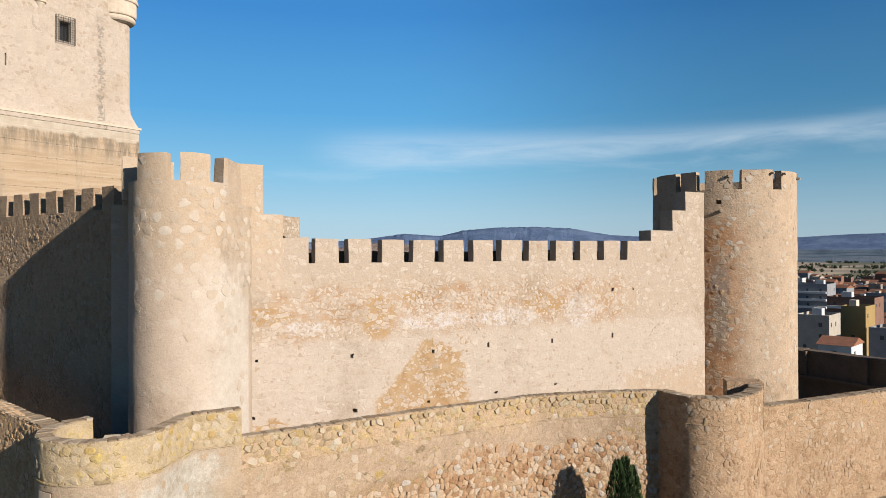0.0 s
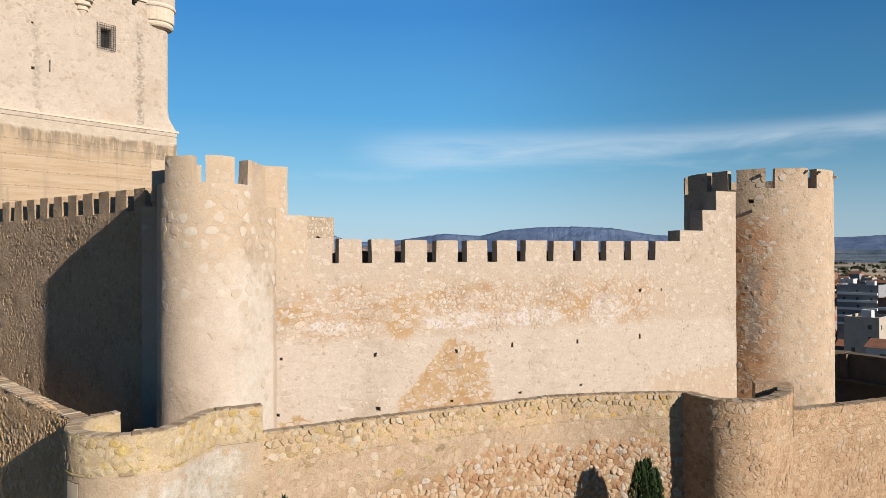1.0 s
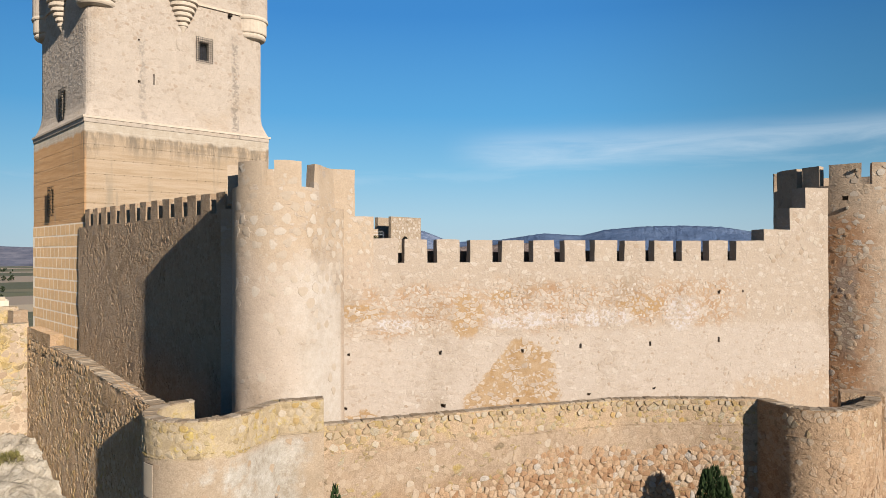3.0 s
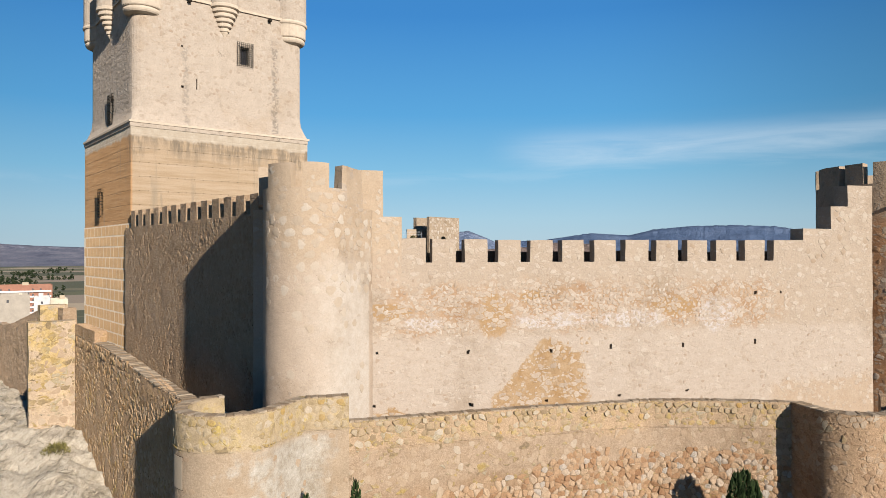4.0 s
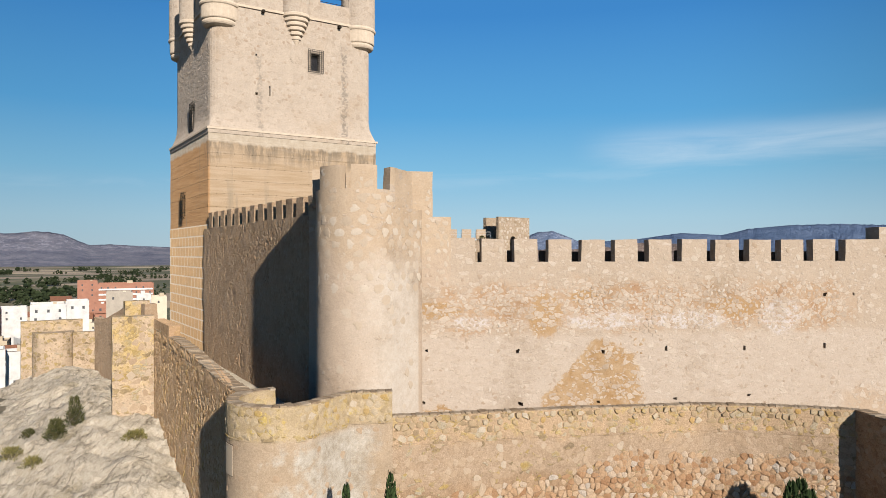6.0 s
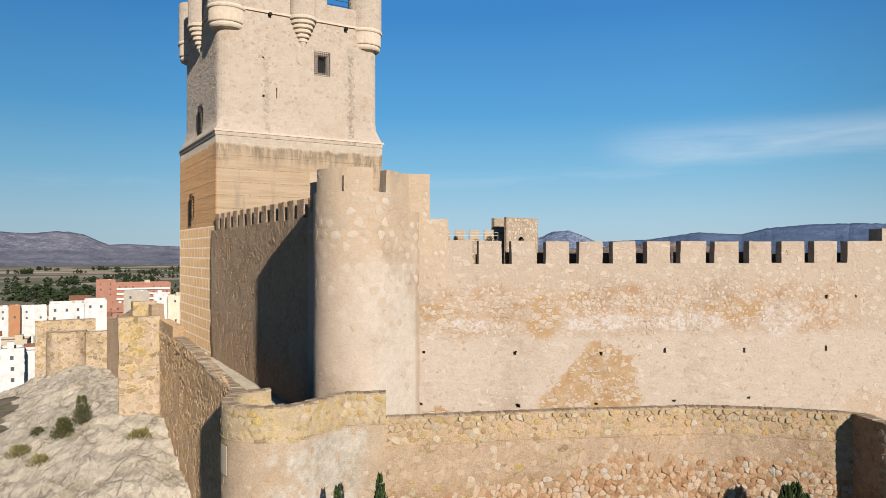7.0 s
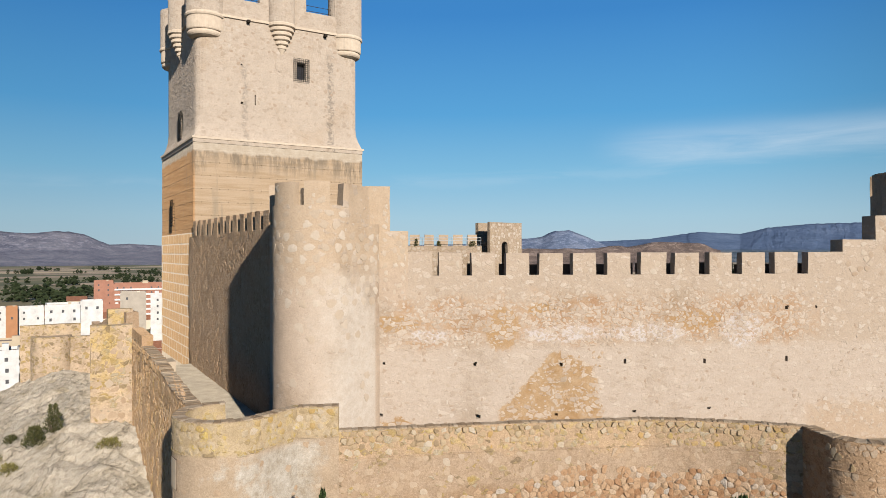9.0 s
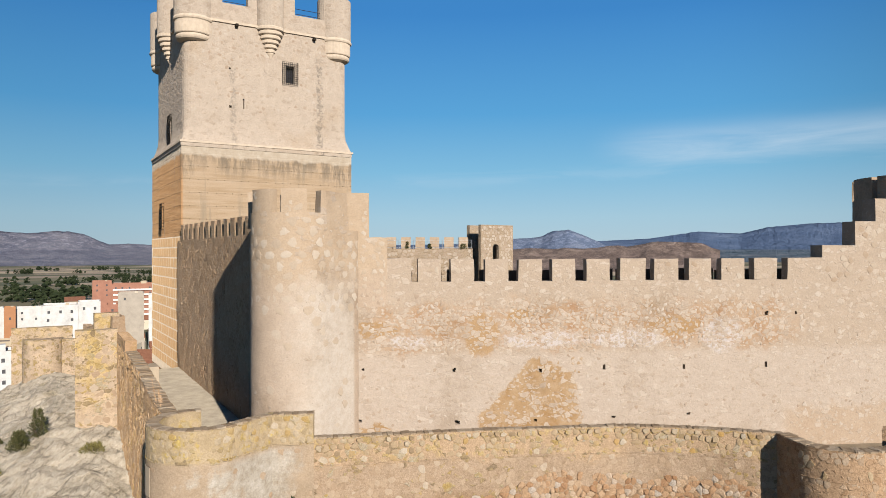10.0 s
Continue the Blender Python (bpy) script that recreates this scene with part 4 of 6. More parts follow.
bm = bmesh.new()
door = [(1.85, 0.0), (1.85, 13.3)] + [(2.32 - 0.47 * math.cos(math.pi * i / 8), 13.3 + 0.47 * math.sin(math.pi * i / 8)) for i in range(1, 8)] + [(2.79, 13.3), (2.79, 0.0)]
face = bm.faces.new([bm.verts.new((*ft(k, 0), z)) for k, z in [(0, 0)] + door + [(5.05, 0), (5.05, 15.88), (0, 15.88)]])
grown = bmesh.ops.extrude_face_region(bm, geom=[face])
for v in [e for e in grown["geom"] if isinstance(e, bmesh.types.BMVert)]:
    v.co += Vector((-0.987, -0.159, 0)) * 0.36
bmesh.ops.recalc_face_normals(bm, faces=bm.faces[:])
part("front_wall", bm, M_FAR, far_tower)
for k0, k1, d0, d1, z1 in [(4.6, 5.05, 0.36, 2.72, 15.84), (0.86, 5.05, 2.72, 3.2, 15.9)]:
    block("tower_wall", [ft(k0, d0), ft(k1, d0), ft(k1, d1), ft(k0, d1)], 0, z1, M_FAR, far_tower, 0.6, 0.6, 0)
far_wall = thing("wall_far", "far rubble wall with merlons beyond the court", "wall", kind="structure")
FW0, FW1 = Vector((-55.6, 46.9)), Vector((-62.5, 35.0))
fdir = (FW1 - FW0).normalized()
fnrm = Vector((fdir.y, -fdir.x)) * -1


def fw(k, d):
    p = FW0 + fdir * k + fnrm * d
    return (p.x, p.y)


if fnrm.x < 0:
    fnrm = -fnrm
block("wall_body", [fw(0, 0), fw(14, 0), fw(14, -2.5), fw(0, -2.5)], 0, 13.25, M_FAR, far_wall, 0.6, 0.6, 0.03)
for i in range(9):
    k = 0.4 + i * 1.57
    merlon(far_wall, [fw(k, -2.0), fw(k + 1.02, -2.0), fw(k + 1.02, -2.5), fw(k, -2.5)], 13.2, 14.5, M_TOWER)
railing = thing("railing", "thin grey steel railing on the far wall walk", "railing")
for z in (13.35, 13.85, 14.15):
    bm = bmesh.new()
    bar(bm, (*fw(0.1, -0.2), z), (*fw(11, -0.2), z), 0.02)
    part("rail", bm, M_STEEL, railing)
for i in range(8):
    bm = bmesh.new()
    bar(bm, (*fw(0.1 + i * 1.55, -0.2), 13.2), (*fw(0.1 + i * 1.55, -0.2), 14.17), 0.025)
    part("post", bm, M_STEEL, railing)

# ---- towers and walls farther along the rock ----
spur = thing("wall_spur", "ochre rubble wall running on along the rock in raking light", "wall", kind="structure")
block("wall_face", strip([(-80.5, 11.7), (-62, 11.5), (-46.3, 11.1)], 0.8), -6, lambda x, y: 5.0 + 3.5 * smoothstep(-80, -46, x), M_SIDE, spur, 0.5, 0.5, 0.05)
block("wall_face", [(-80.3, 9.6), (-80.3, 11.8), (-81.2, 11.9), (-81.2, 9.6)], -7, 3.45, M_SPUR, spur, 0.5, 0.5, 0.04)
block("tower_body", sector((-81.8, 7.85), 0.3, 1.98, -110, 100, 16), -8, 3.55, M_SPUR, spur, 0.5, 0.5, 0.04)
block("wall_face", [(-83.2, 4.9), (-83.2, 10.8), (-84.2, 10.8), (-84.2, 4.9)], -9, 4.6, M_SPUR, spur, 0.5, 0.5, 0.04)
block("wall_face", [(-48.0, 10.1), (-48.0, 11.7), (-48.8, 11.7), (-48.8, 10.1)], -2, 8.65, M_SPUR, spur, 0.5, 0.5, 0.04)
relief("facing", [(-80.5, 11.7), (-62, 11.5), (-46.3, 11.1)], -4, lambda x, y: 4.9 + 3.5 * smoothstep(-80, -46, x), M_SIDE, spur, 0.18, 0.07, 2.0)
gate = thing("wall_shaded", "brown panelled wall in deep shade below the round tower", "wall", kind="structure")
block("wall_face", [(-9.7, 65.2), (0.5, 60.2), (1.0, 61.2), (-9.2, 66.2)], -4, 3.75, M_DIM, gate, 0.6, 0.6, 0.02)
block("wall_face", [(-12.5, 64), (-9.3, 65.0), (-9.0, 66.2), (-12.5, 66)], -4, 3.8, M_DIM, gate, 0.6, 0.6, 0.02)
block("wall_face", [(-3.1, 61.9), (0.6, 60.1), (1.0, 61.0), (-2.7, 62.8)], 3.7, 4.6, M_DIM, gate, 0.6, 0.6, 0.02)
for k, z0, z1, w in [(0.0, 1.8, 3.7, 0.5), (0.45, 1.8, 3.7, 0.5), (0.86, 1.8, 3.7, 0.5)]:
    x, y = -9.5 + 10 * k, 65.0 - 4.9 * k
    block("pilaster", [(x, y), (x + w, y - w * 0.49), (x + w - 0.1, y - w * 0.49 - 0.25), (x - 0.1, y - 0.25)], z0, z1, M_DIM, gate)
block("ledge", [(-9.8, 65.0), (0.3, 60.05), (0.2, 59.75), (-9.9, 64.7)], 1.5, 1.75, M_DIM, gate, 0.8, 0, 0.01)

# ---- rock under the outer wall ----
def rock_z(x, y):
    z = 2.4 - 0.25 * max(0, y - 8.7) - 0.30 * max(0, 8.7 - y) - 0.016 * max(0, 8.7 - y) ** 2
    z -= 0.17 * max(0, x + 41) + 0.08 * max(0, x + 33) + 0.07 * max(0, -45 - x)
    return z


bm = bmesh.new()
GX, GY = 370, 170
grid = []
for i in range(GX + 1):
    row = []
    for j in range(GY + 1):
        x, y = -87 + 67 * i / GX, -16 + 28.5 * j / GY
        q = Vector((x * 0.19, y * 0.19, 0))
        lay = Vector((x * 0.22 + y * 0.18, y * 0.75 - x * 0.42, 0))
        z = rock_z(x, y) + 0.55 * noise.fractal(q, 0.9, 2.1, 6) + 0.30 * (noise.ridged_multi_fractal(lay * 0.8, 0.9, 2.2, 6, 0.9, 2.0) - 1) + 0.10 * noise.fractal(lay * 3.1, 0.6, 2.2, 4)
        row.append(bm.verts.new((x, y, max(z, ground_z(x, y) - 0.6))))
    grid.append(row)
for i in range(GX):
    for j in range(GY):
        bm.faces.new((grid[i][j], grid[i + 1][j], grid[i + 1][j + 1], grid[i][j + 1]))
m, n, b = material("limestone", 0.95, 0.45)
p = n.where()
turned_p = n.vmath("MULTIPLY", n.node("VectorRotate", Vector=p, Axis=(0.2, 0.3, 1), Angle=0.6).outputs[0], (0.5, 1.6, 1.4))
k = n.math("ADD", n.math("MULTIPLY", n.noise(turned_p, 0.55, 8, 0.66, 0.8), 0.6), n.math("MULTIPLY", n.noise(turned_p, 3.2, 7, 0.7), 0.4))
col = n.ramp(k, [(0.34, (0.156, 0.129, 0.091)), (0.42, (0.331, 0.286, 0.218)), (0.52, (0.439, 0.386, 0.310)), (0.7, (0.507, 0.453, 0.374))])
col = n.mix(n.math("MULTIPLY", n.step(n.noise(p, 0.3, 6, 0.7), 0.56, 0.68), 0.6), col, (0.26, 0.215, 0.13))
bent = n.vmath("ADD", turned_p, n.vmath("MULTIPLY", n.node("TexNoise", Vector=p, Scale=0.9, Detail=4.0).outputs[1], (1.1, 1.1, 1.1)))
gap = n.math("MINIMUM", n.voronoi(bent, 0.55, "DISTANCE_TO_EDGE").outputs["Distance"], n.math("MULTIPLY", n.voronoi(bent, 1.7, "DISTANCE_TO_EDGE").outputs["Distance"], 2.2))
crack = n.math("MULTIPLY", n.step(gap, 0.07, 0.0), n.step(n.noise(p, 0.7, 4, 0.6), 0.42, 0.6))
grit = n.noise(p, 9.0, 7, 0.75)
col = n.mix(n.math("MULTIPLY", crack, 0.6), col, (0.15, 0.125, 0.095))
col = n.mix(0.4, col, n.ramp(grit, [(0.32, (0.5, 0.46, 0.42)), (0.6, (1.08, 1.08, 1.08))]), "MULTIPLY")
n.put(b.inputs["Base Color"], col)
n.put(b.inputs["Normal"], n.bump(n.math("SUBTRACT", n.math("ADD", k, n.math("MULTIPLY", grit, 0.16)), n.math("MULTIPLY", crack, 0.14)), 0.9, 0.6))
M_ROCK = m
rock = smooth(part("rock_outcrop", bm, M_ROCK))
tagged(rock, "pale grey limestone outcrop under the outer wall", "rock", kind="structure")

# ---- distance: hills round the plain ----
def hills(name, label, profile, dist, depth, colours, eye=12.5, crag=0.0, foot=None):
    """A range whose crest follows (bearing, slope above the eye); its flank faces the castle, cut by gullies."""
    bm = bmesh.new()
    lo, hi = profile[0][0], profile[-1][0]
    cols = int((hi - lo) * 7)
    rows_ = 18
    crest = lambda a: float(np.interp(a, [p[0] for p in profile], [p[1] for p in profile]))
    grid = []
    for i in range(cols + 1):
        a = lo + (hi - lo) * i / cols
        line = []
        for j in range(rows_ + 1):
            f = j / rows_
            r = dist - depth * (1 - f)
            x, y = -math.sin(radians(a)) * r, math.cos(radians(a)) * r
            q = Vector((x, y, 0)) / (depth * 0.35)
            rough = 0.5 * noise.fractal(q * 2, 0.8, 2.2, 6)
            gul = noise.ridged_multi_fractal(Vector((a * 0.55 + f * 0.9, f * 2.2, 3)), 0.9, 2.0, 3, 0.9, 2.0) - 1
            top = eye + crest(a) * dist * (1 + 0.03 * noise.noise(Vector((a * 3, 0, 5))))
            h = (top - TOWN_Z) * (f ** 1.5) * (1 + (rough * 0.22 + gul * 0.07) * f * (1 - f) * 4)
            line.append(bm.verts.new((x, y, TOWN_Z - 3 + h + 3 * f)))
        back = line[-1].co
        line.append(bm.verts.new((back.x * 1.05, back.y * 1.05, TOWN_Z - 5)))
        grid.append(line)
    for g, h in zip(grid, grid[1:]):
        for j in range(len(g) - 1):
            bm.faces.new((g[j], h[j], h[j + 1], g[j + 1]))
    m, n, b = material(name + "_slopes", 1.0)
    p = n.where()
    k = n.math("ADD", n.math("MULTIPLY", n.noise(p, 9.0 / depth, 8, 0.68), 0.6), n.math("MULTIPLY", n.noise(p, 60.0 / depth, 6, 0.7), 0.4))
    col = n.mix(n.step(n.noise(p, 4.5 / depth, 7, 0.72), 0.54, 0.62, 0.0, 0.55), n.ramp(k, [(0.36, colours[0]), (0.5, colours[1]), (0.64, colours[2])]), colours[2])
    z = n.xyz(p)[2]
    if crag:
        # bare pale rock in broken steps high on the flank
        seam = n.noise(n.vmath("MULTIPLY", p, (1, 1, 2.5)), 22.0 / depth, 8, 0.75, 0.6)
        bare = n.math("MULTIPLY", n.step(seam, 0.50, 0.60), n.step(n.math("ADD", z, n.math("MULTIPLY", n.math("SUBTRACT", k, 0.5), 60.0)), 5.0, 45.0))
        col = n.mix(n.math("MULTIPLY", bare, crag), col, tuple(min(0.6, c * 1.55) for c in colours[2]))
    if foot:
        # strips of plain and groves at the foot of the range, haze mixed into their colours
        strips = n.noise(n.vmath("MULTIPLY", p, (1, 1, 26)), 0.004, 5, 0.65)
        low = n.step(n.math("ADD", z, n.math("MULTIPLY", strips, 10.0)), foot[0] + 8.0, foot[0])
        col = n.mix(low, col, n.ramp(strips, [(0.36, foot[1]), (0.5, foot[2]), (0.64, foot[3])]))
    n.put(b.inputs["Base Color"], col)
    n.put(b.inputs["Normal"], n.bump(k, 0.7, depth * 0.05))
    ob = smooth(part(name, bm, m))
    return tagged(ob, label, "hills", kind="structure")


# blue in the far slopes is distance haze put into the base colour
hills("backdrop_range", "long mountain range across the plain, its colours blue with painted haze",
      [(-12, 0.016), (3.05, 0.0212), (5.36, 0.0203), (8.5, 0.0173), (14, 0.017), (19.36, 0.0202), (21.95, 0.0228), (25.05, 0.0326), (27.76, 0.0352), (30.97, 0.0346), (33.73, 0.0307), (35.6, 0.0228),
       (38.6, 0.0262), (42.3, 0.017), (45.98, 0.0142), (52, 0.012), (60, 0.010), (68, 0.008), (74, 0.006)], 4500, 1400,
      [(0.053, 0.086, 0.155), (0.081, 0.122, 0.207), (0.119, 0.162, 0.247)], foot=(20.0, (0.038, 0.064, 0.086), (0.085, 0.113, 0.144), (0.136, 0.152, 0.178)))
hills("backdrop_peak", "bare grey limestone peak beyond the plain, tinted blue with distance haze",
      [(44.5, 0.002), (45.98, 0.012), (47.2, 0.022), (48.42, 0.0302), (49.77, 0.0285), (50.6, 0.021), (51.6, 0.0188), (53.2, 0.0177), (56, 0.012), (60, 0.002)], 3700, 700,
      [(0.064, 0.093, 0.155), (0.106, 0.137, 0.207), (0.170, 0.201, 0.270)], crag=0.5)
# grey-violet of these slopes is part rock, part painted haze
hills("backdrop_west", "bare grey mountain west of the plain, tinted with distance haze",
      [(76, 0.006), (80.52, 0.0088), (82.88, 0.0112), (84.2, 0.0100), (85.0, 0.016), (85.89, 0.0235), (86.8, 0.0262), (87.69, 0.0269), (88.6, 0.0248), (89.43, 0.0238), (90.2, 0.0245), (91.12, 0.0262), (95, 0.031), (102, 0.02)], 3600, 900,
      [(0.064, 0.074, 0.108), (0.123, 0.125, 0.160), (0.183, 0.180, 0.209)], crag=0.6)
hills("backdrop_knoll", "low reddish rocky knoll in the plain",
      [(36.9, 0.001), (37.5, 0.004), (38.0, 0.0092), (38.5, 0.0112), (39.2, 0.0114), (40.2, 0.0124), (41.4, 0.0128), (42.0, 0.0122), (42.5, 0.0098), (43.1, 0.0078), (43.8, 0.0062), (44.4, 0.0078), (45.2, 0.0074),
       (46.0, 0.0048), (47.2, 0.0034), (48.6, 0.0045), (49.6, 0.0030), (50.4, 0.0038), (51.6, 0.0045), (52.6, 0.0028), (56, 0.001)], 1900, 300,
      [(0.060, 0.048, 0.042), (0.135, 0.10, 0.085), (0.22, 0.17, 0.145)], eye=13.0, crag=0.9)

# ---- the town ----
# the last three are darkened copies, with the east side's shade painted in
WALLS = [plain("white_render", (0.46, 0.455, 0.445), 0.9, 0.16, 0.4), plain("cream_render", (0.48, 0.42, 0.33), 0.9, 0.08, 0.3), plain("tan_render", (0.36, 0.30, 0.22), 0.9, 0.1, 0.3),
         plain("grey_render", (0.34, 0.34, 0.34), 0.9, 0.08, 0.3), plain("brick_red", (0.27, 0.135, 0.095), 0.9, 0.12, 0.4), plain("yellow_render", (0.26, 0.18, 0.075), 0.9, 0.08, 0.3),
         plain("orange_render", (0.31, 0.155, 0.08), 0.9, 0.08, 0.3), plain("weathered_render", (0.31, 0.275, 0.23), 0.9, 0.12, 0.5), plain("shade_brown_render", (0.215, 0.175, 0.145), 0.9, 0.15, 0.4),
         plain("shaded_grey_render", (0.20, 0.205, 0.215), 0.9, 0.12, 0.4), plain("shaded_brick", (0.165, 0.095, 0.07), 0.9, 0.15, 0.5)]
M_TILE = plain("clay_tiles", (0.22, 0.10, 0.06), 0.9, 0.2, 0.9, 0.1)
M_FLAT = plain("flat_roof", (0.24, 0.20, 0.17), 0.95, 0.15, 0.4)
M_PANE = plain("dark_glass", (0.075, 0.075, 0.08), 0.25, 0.2)
M_FRAMEW = plain("painted_trim", (0.55, 0.54, 0.52), 0.7, 0.05)


def unit_box(name, mat):
    bm = bmesh.new()
    bmesh.ops.create_cube(bm, size=1)
    me = bpy.data.meshes.new(name)
    bm.to_mesh(me)
    bm.free()
    me.materials.append(mat)
    return me


ME_PANE = unit_box("window", M_PANE)
ME_TRIM = unit_box("balcony", M_FRAMEW)
ME_BRICKBALC = unit_box("balcony", WALLS[4])
EAST_EYE, WEST_EYE = (0.0, 0.0), (6.4, 5.6)


def house(a0, a1, dist, top, wall, roof, eye, depth=None, label="", floors=0, balconies=False, skew=0.0, head=True):
    mid = radians((a0 + a1) / 2)
    w = dist * math.radians(abs(a0 - a1))
    d = depth or min(14.0, 0.8 * w + 3)
    x, y = eye[0] - math.sin(mid) * (dist + d / 2), eye[1] + math.cos(mid) * (dist + d / 2)
    z0 = ground_z(x, y) - 1.0
    h = top - z0
    ob = thing("house", label, "house", "town houses")
    ob.matrix_world = pose(x, y, z0, 0, 0, math.degrees(mid) + skew)
    bm = bmesh.new()
    bmesh.ops.create_cube(bm, size=1, matrix=Matrix.Translation((0, 0, h / 2)) @ Matrix.Diagonal((w, d, h, 1)))
    part("wall", bm, wall, ob)
    bm = bmesh.new()
    if roof == "tile":
        rise = min(w, d) * 0.22
        o = 0.35
        v = [bm.verts.new(c) for c in ((-w / 2 - o, -d / 2 - o, h - 0.05), (w / 2 + o, -d / 2 - o, h - 0.05), (w / 2 + o, d / 2 + o, h - 0.05), (-w / 2 - o, d / 2 + o, h - 0.05), (-w / 2 - o, 0, h + rise), (w / 2 + o, 0, h + rise))]
        for f in ((0, 1, 5, 4), (2, 3, 4, 5), (0, 4, 3), (1, 2, 5), (3, 2, 1, 0)):
            bm.faces.new([v[i] for i in f])
        part("roof", bm, M_TILE, ob, "clay tile roof")
    else:
        t = 0.25
        for cx, cy, sx, sy in ((0, -d / 2 + t / 2, w, t), (0, d / 2 - t / 2, w, t), (-w / 2 + t / 2, 0, t, d - 2 * t), (w / 2 - t / 2, 0, t, d - 2 * t)):
            bmesh.ops.create_cube(bm, size=1, matrix=Matrix.Translation((cx, cy, h + 0.42)) @ Matrix.Diagonal((sx, sy, 0.9, 1)))
        part("roof_parapet", bm, wall, ob)
        bm = bmesh.new()
        if not head:
            bmesh.ops.create_cube(bm, size=1, matrix=Matrix.Translation((0.2 * w, 0.2 * d, h + 0.5)) @ Matrix.Diagonal((1.2, 1.2, 1.0, 1)))
        else:
            bmesh.ops.create_cube(bm, size=1, matrix=Matrix.Translation((random.uniform(-0.25, 0.25) * w, 0.15 * d, h + 1.1)) @ Matrix.Diagonal((min(3.2, w * 0.3), 3.0, 2.2, 1)))
        part("stair_head" if head else "chimney", bm, random.choice(WALLS[:3]), ob)
        bm = bmesh.new()
        bmesh.ops.create_cube(bm, size=1, matrix=Matrix.Translation((0, 0, h + 0.03)) @ Matrix.Diagonal((w - 0.5, d - 0.5, 0.06, 1)))
        part("roof", bm, M_FLAT, ob)
    n_f = floors or max(1, min(3, int(h / 3)))
    n_w = max(1, int(w / 3.8))
    for fl in range(n_f):
        z = h - 1.7 - fl * 3.05
        for i in range(n_w):
            u = (i + 0.5) * w / n_w - w / 2 + random.uniform(-0.2, 0.2)
            if random.random() < 0.28:
                continue
            win = new("window", ME_PANE)
            win.parent = ob
            win.matrix_basis = Matrix.Translation((u, -d / 2 + 0.02, z)) @ Matrix.Diagonal((0.85, 0.12, 1.1, 1))
        if balconies:
            bal = new("balcony", balconies)
            bal.parent = ob
            bal.matrix_basis = Matrix.Translation((0, -d / 2 - 0.5, z - 1.0)) @ Matrix.Diagonal((w * 0.96, 1.1, 0.95, 1))
    for i in range(max(0, int(d / 4.5))):
        for sgn in (-1, 1):
            if random.random() < 0.55:
                win = new("window", ME_PANE)
                win.parent = ob
                win.matrix_basis = Matrix.Translation((sgn * (w / 2 - 0.02), (i + 0.5) * 4.5 - d / 2, h - 1.8)) @ Matrix.Diagonal((0.12, 0.9, 1.2, 1))
    return ob


# west side
house(85.41, 84.1, 470, -5.4, WALLS[4], "flat", WEST_EYE, 16, "red brick apartment block with a flat roof", 7, head=False)
house(84.1, 80.3, 468, -7.2, WALLS[4], "flat", WEST_EYE, 16, "red brick apartment block with long white balconies", 6, ME_TRIM)
house(83.69, 81.91, 330, -5.5, WALLS[7], "flat", WEST_EYE, 14, "tan rendered apartment house with a blank party wall", 1, head=False)
house(84.44, 83.69, 333, -10.4, WALLS[4], "flat", WEST_EYE, 12, "brick apartment house with stacked balconies", 6, ME_BRICKBALC, head=False)
house(88.57, 86.33, 300, -7.8, WALLS[0], "flat", WEST_EYE, 14, "white rendered house with small windows", 4, head=False)
house(86.33, 84.86, 302, -7.0, WALLS[0], "flat", WEST_EYE, 12, "pale rendered house with a blank party wall", 1, head=False)
house(87.16, 85.89, 380, -10.6, WALLS[2], "tile", WEST_EYE, 14, "tan house with a brown tile gable roof", 2)
house(90.89, 90.19, 396, -14.2, WALLS[6], "flat", WEST_EYE, 8, "orange rendered house front", 2, head=False)
house(92.2, 90.89, 400, -14.9, WALLS[0], "flat", WEST_EYE, 12, "white rendered house beside the orange front", 2, head=False)
house(90.19, 88.57, 401, -15.2, WALLS[0], "flat", WEST_EYE, 12, "white rendered house beside the orange front", 2, head=False)
house(81.6, 80.6, 362, -8.4, WALLS[0], "flat", WEST_EYE, 12, "white apartment house with a blank side", 5)
house(80.6, 79.5, 358, -9.4, WALLS[1], "flat", WEST_EYE, 12, "peach rendered apartment house", 4)
house(91.6, 90.2, 228, -15.2, WALLS[0], "flat", WEST_EYE, 9, "white cubic house with a flat roof", 3)
house(90.15, 89.0, 236, -17.0, WALLS[0], "flat", WEST_EYE, 9, "white cubic house with a low parapet", 3)
house(92.6, 91.5, 258, -13.6, WALLS[0], "tile", WEST_EYE, 10, "white house with a tile roof", 2)
# east side: fronts in shade get the darkened wall colours
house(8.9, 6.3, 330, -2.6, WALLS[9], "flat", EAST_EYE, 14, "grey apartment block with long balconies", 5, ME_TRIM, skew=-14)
house(6.9, 4.75, 150, -5.6, WALLS[0], "tile", EAST_EYE, 8, "white house with a red tile roof", 1, skew=-14)
house(8.3, 6.1, 212, -6.0, WALLS[7], "flat", EAST_EYE, 12, "tan house with a blank party wall", 0, skew=-14)
house(5.5, 3.95, 228, -4.4, WALLS[5], "flat", EAST_EYE, 10, "yellow house with white window trim", 3, skew=-14)
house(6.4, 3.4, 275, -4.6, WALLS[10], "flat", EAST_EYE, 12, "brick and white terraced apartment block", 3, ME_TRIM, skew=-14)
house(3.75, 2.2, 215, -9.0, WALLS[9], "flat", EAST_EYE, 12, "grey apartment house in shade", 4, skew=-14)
KINDS = [("white rendered town house", 0), ("cream rendered town house", 1), ("tan rendered town house", 2), ("grey rendered town house", 3), ("brick town house", 4)]
dist = 300.0
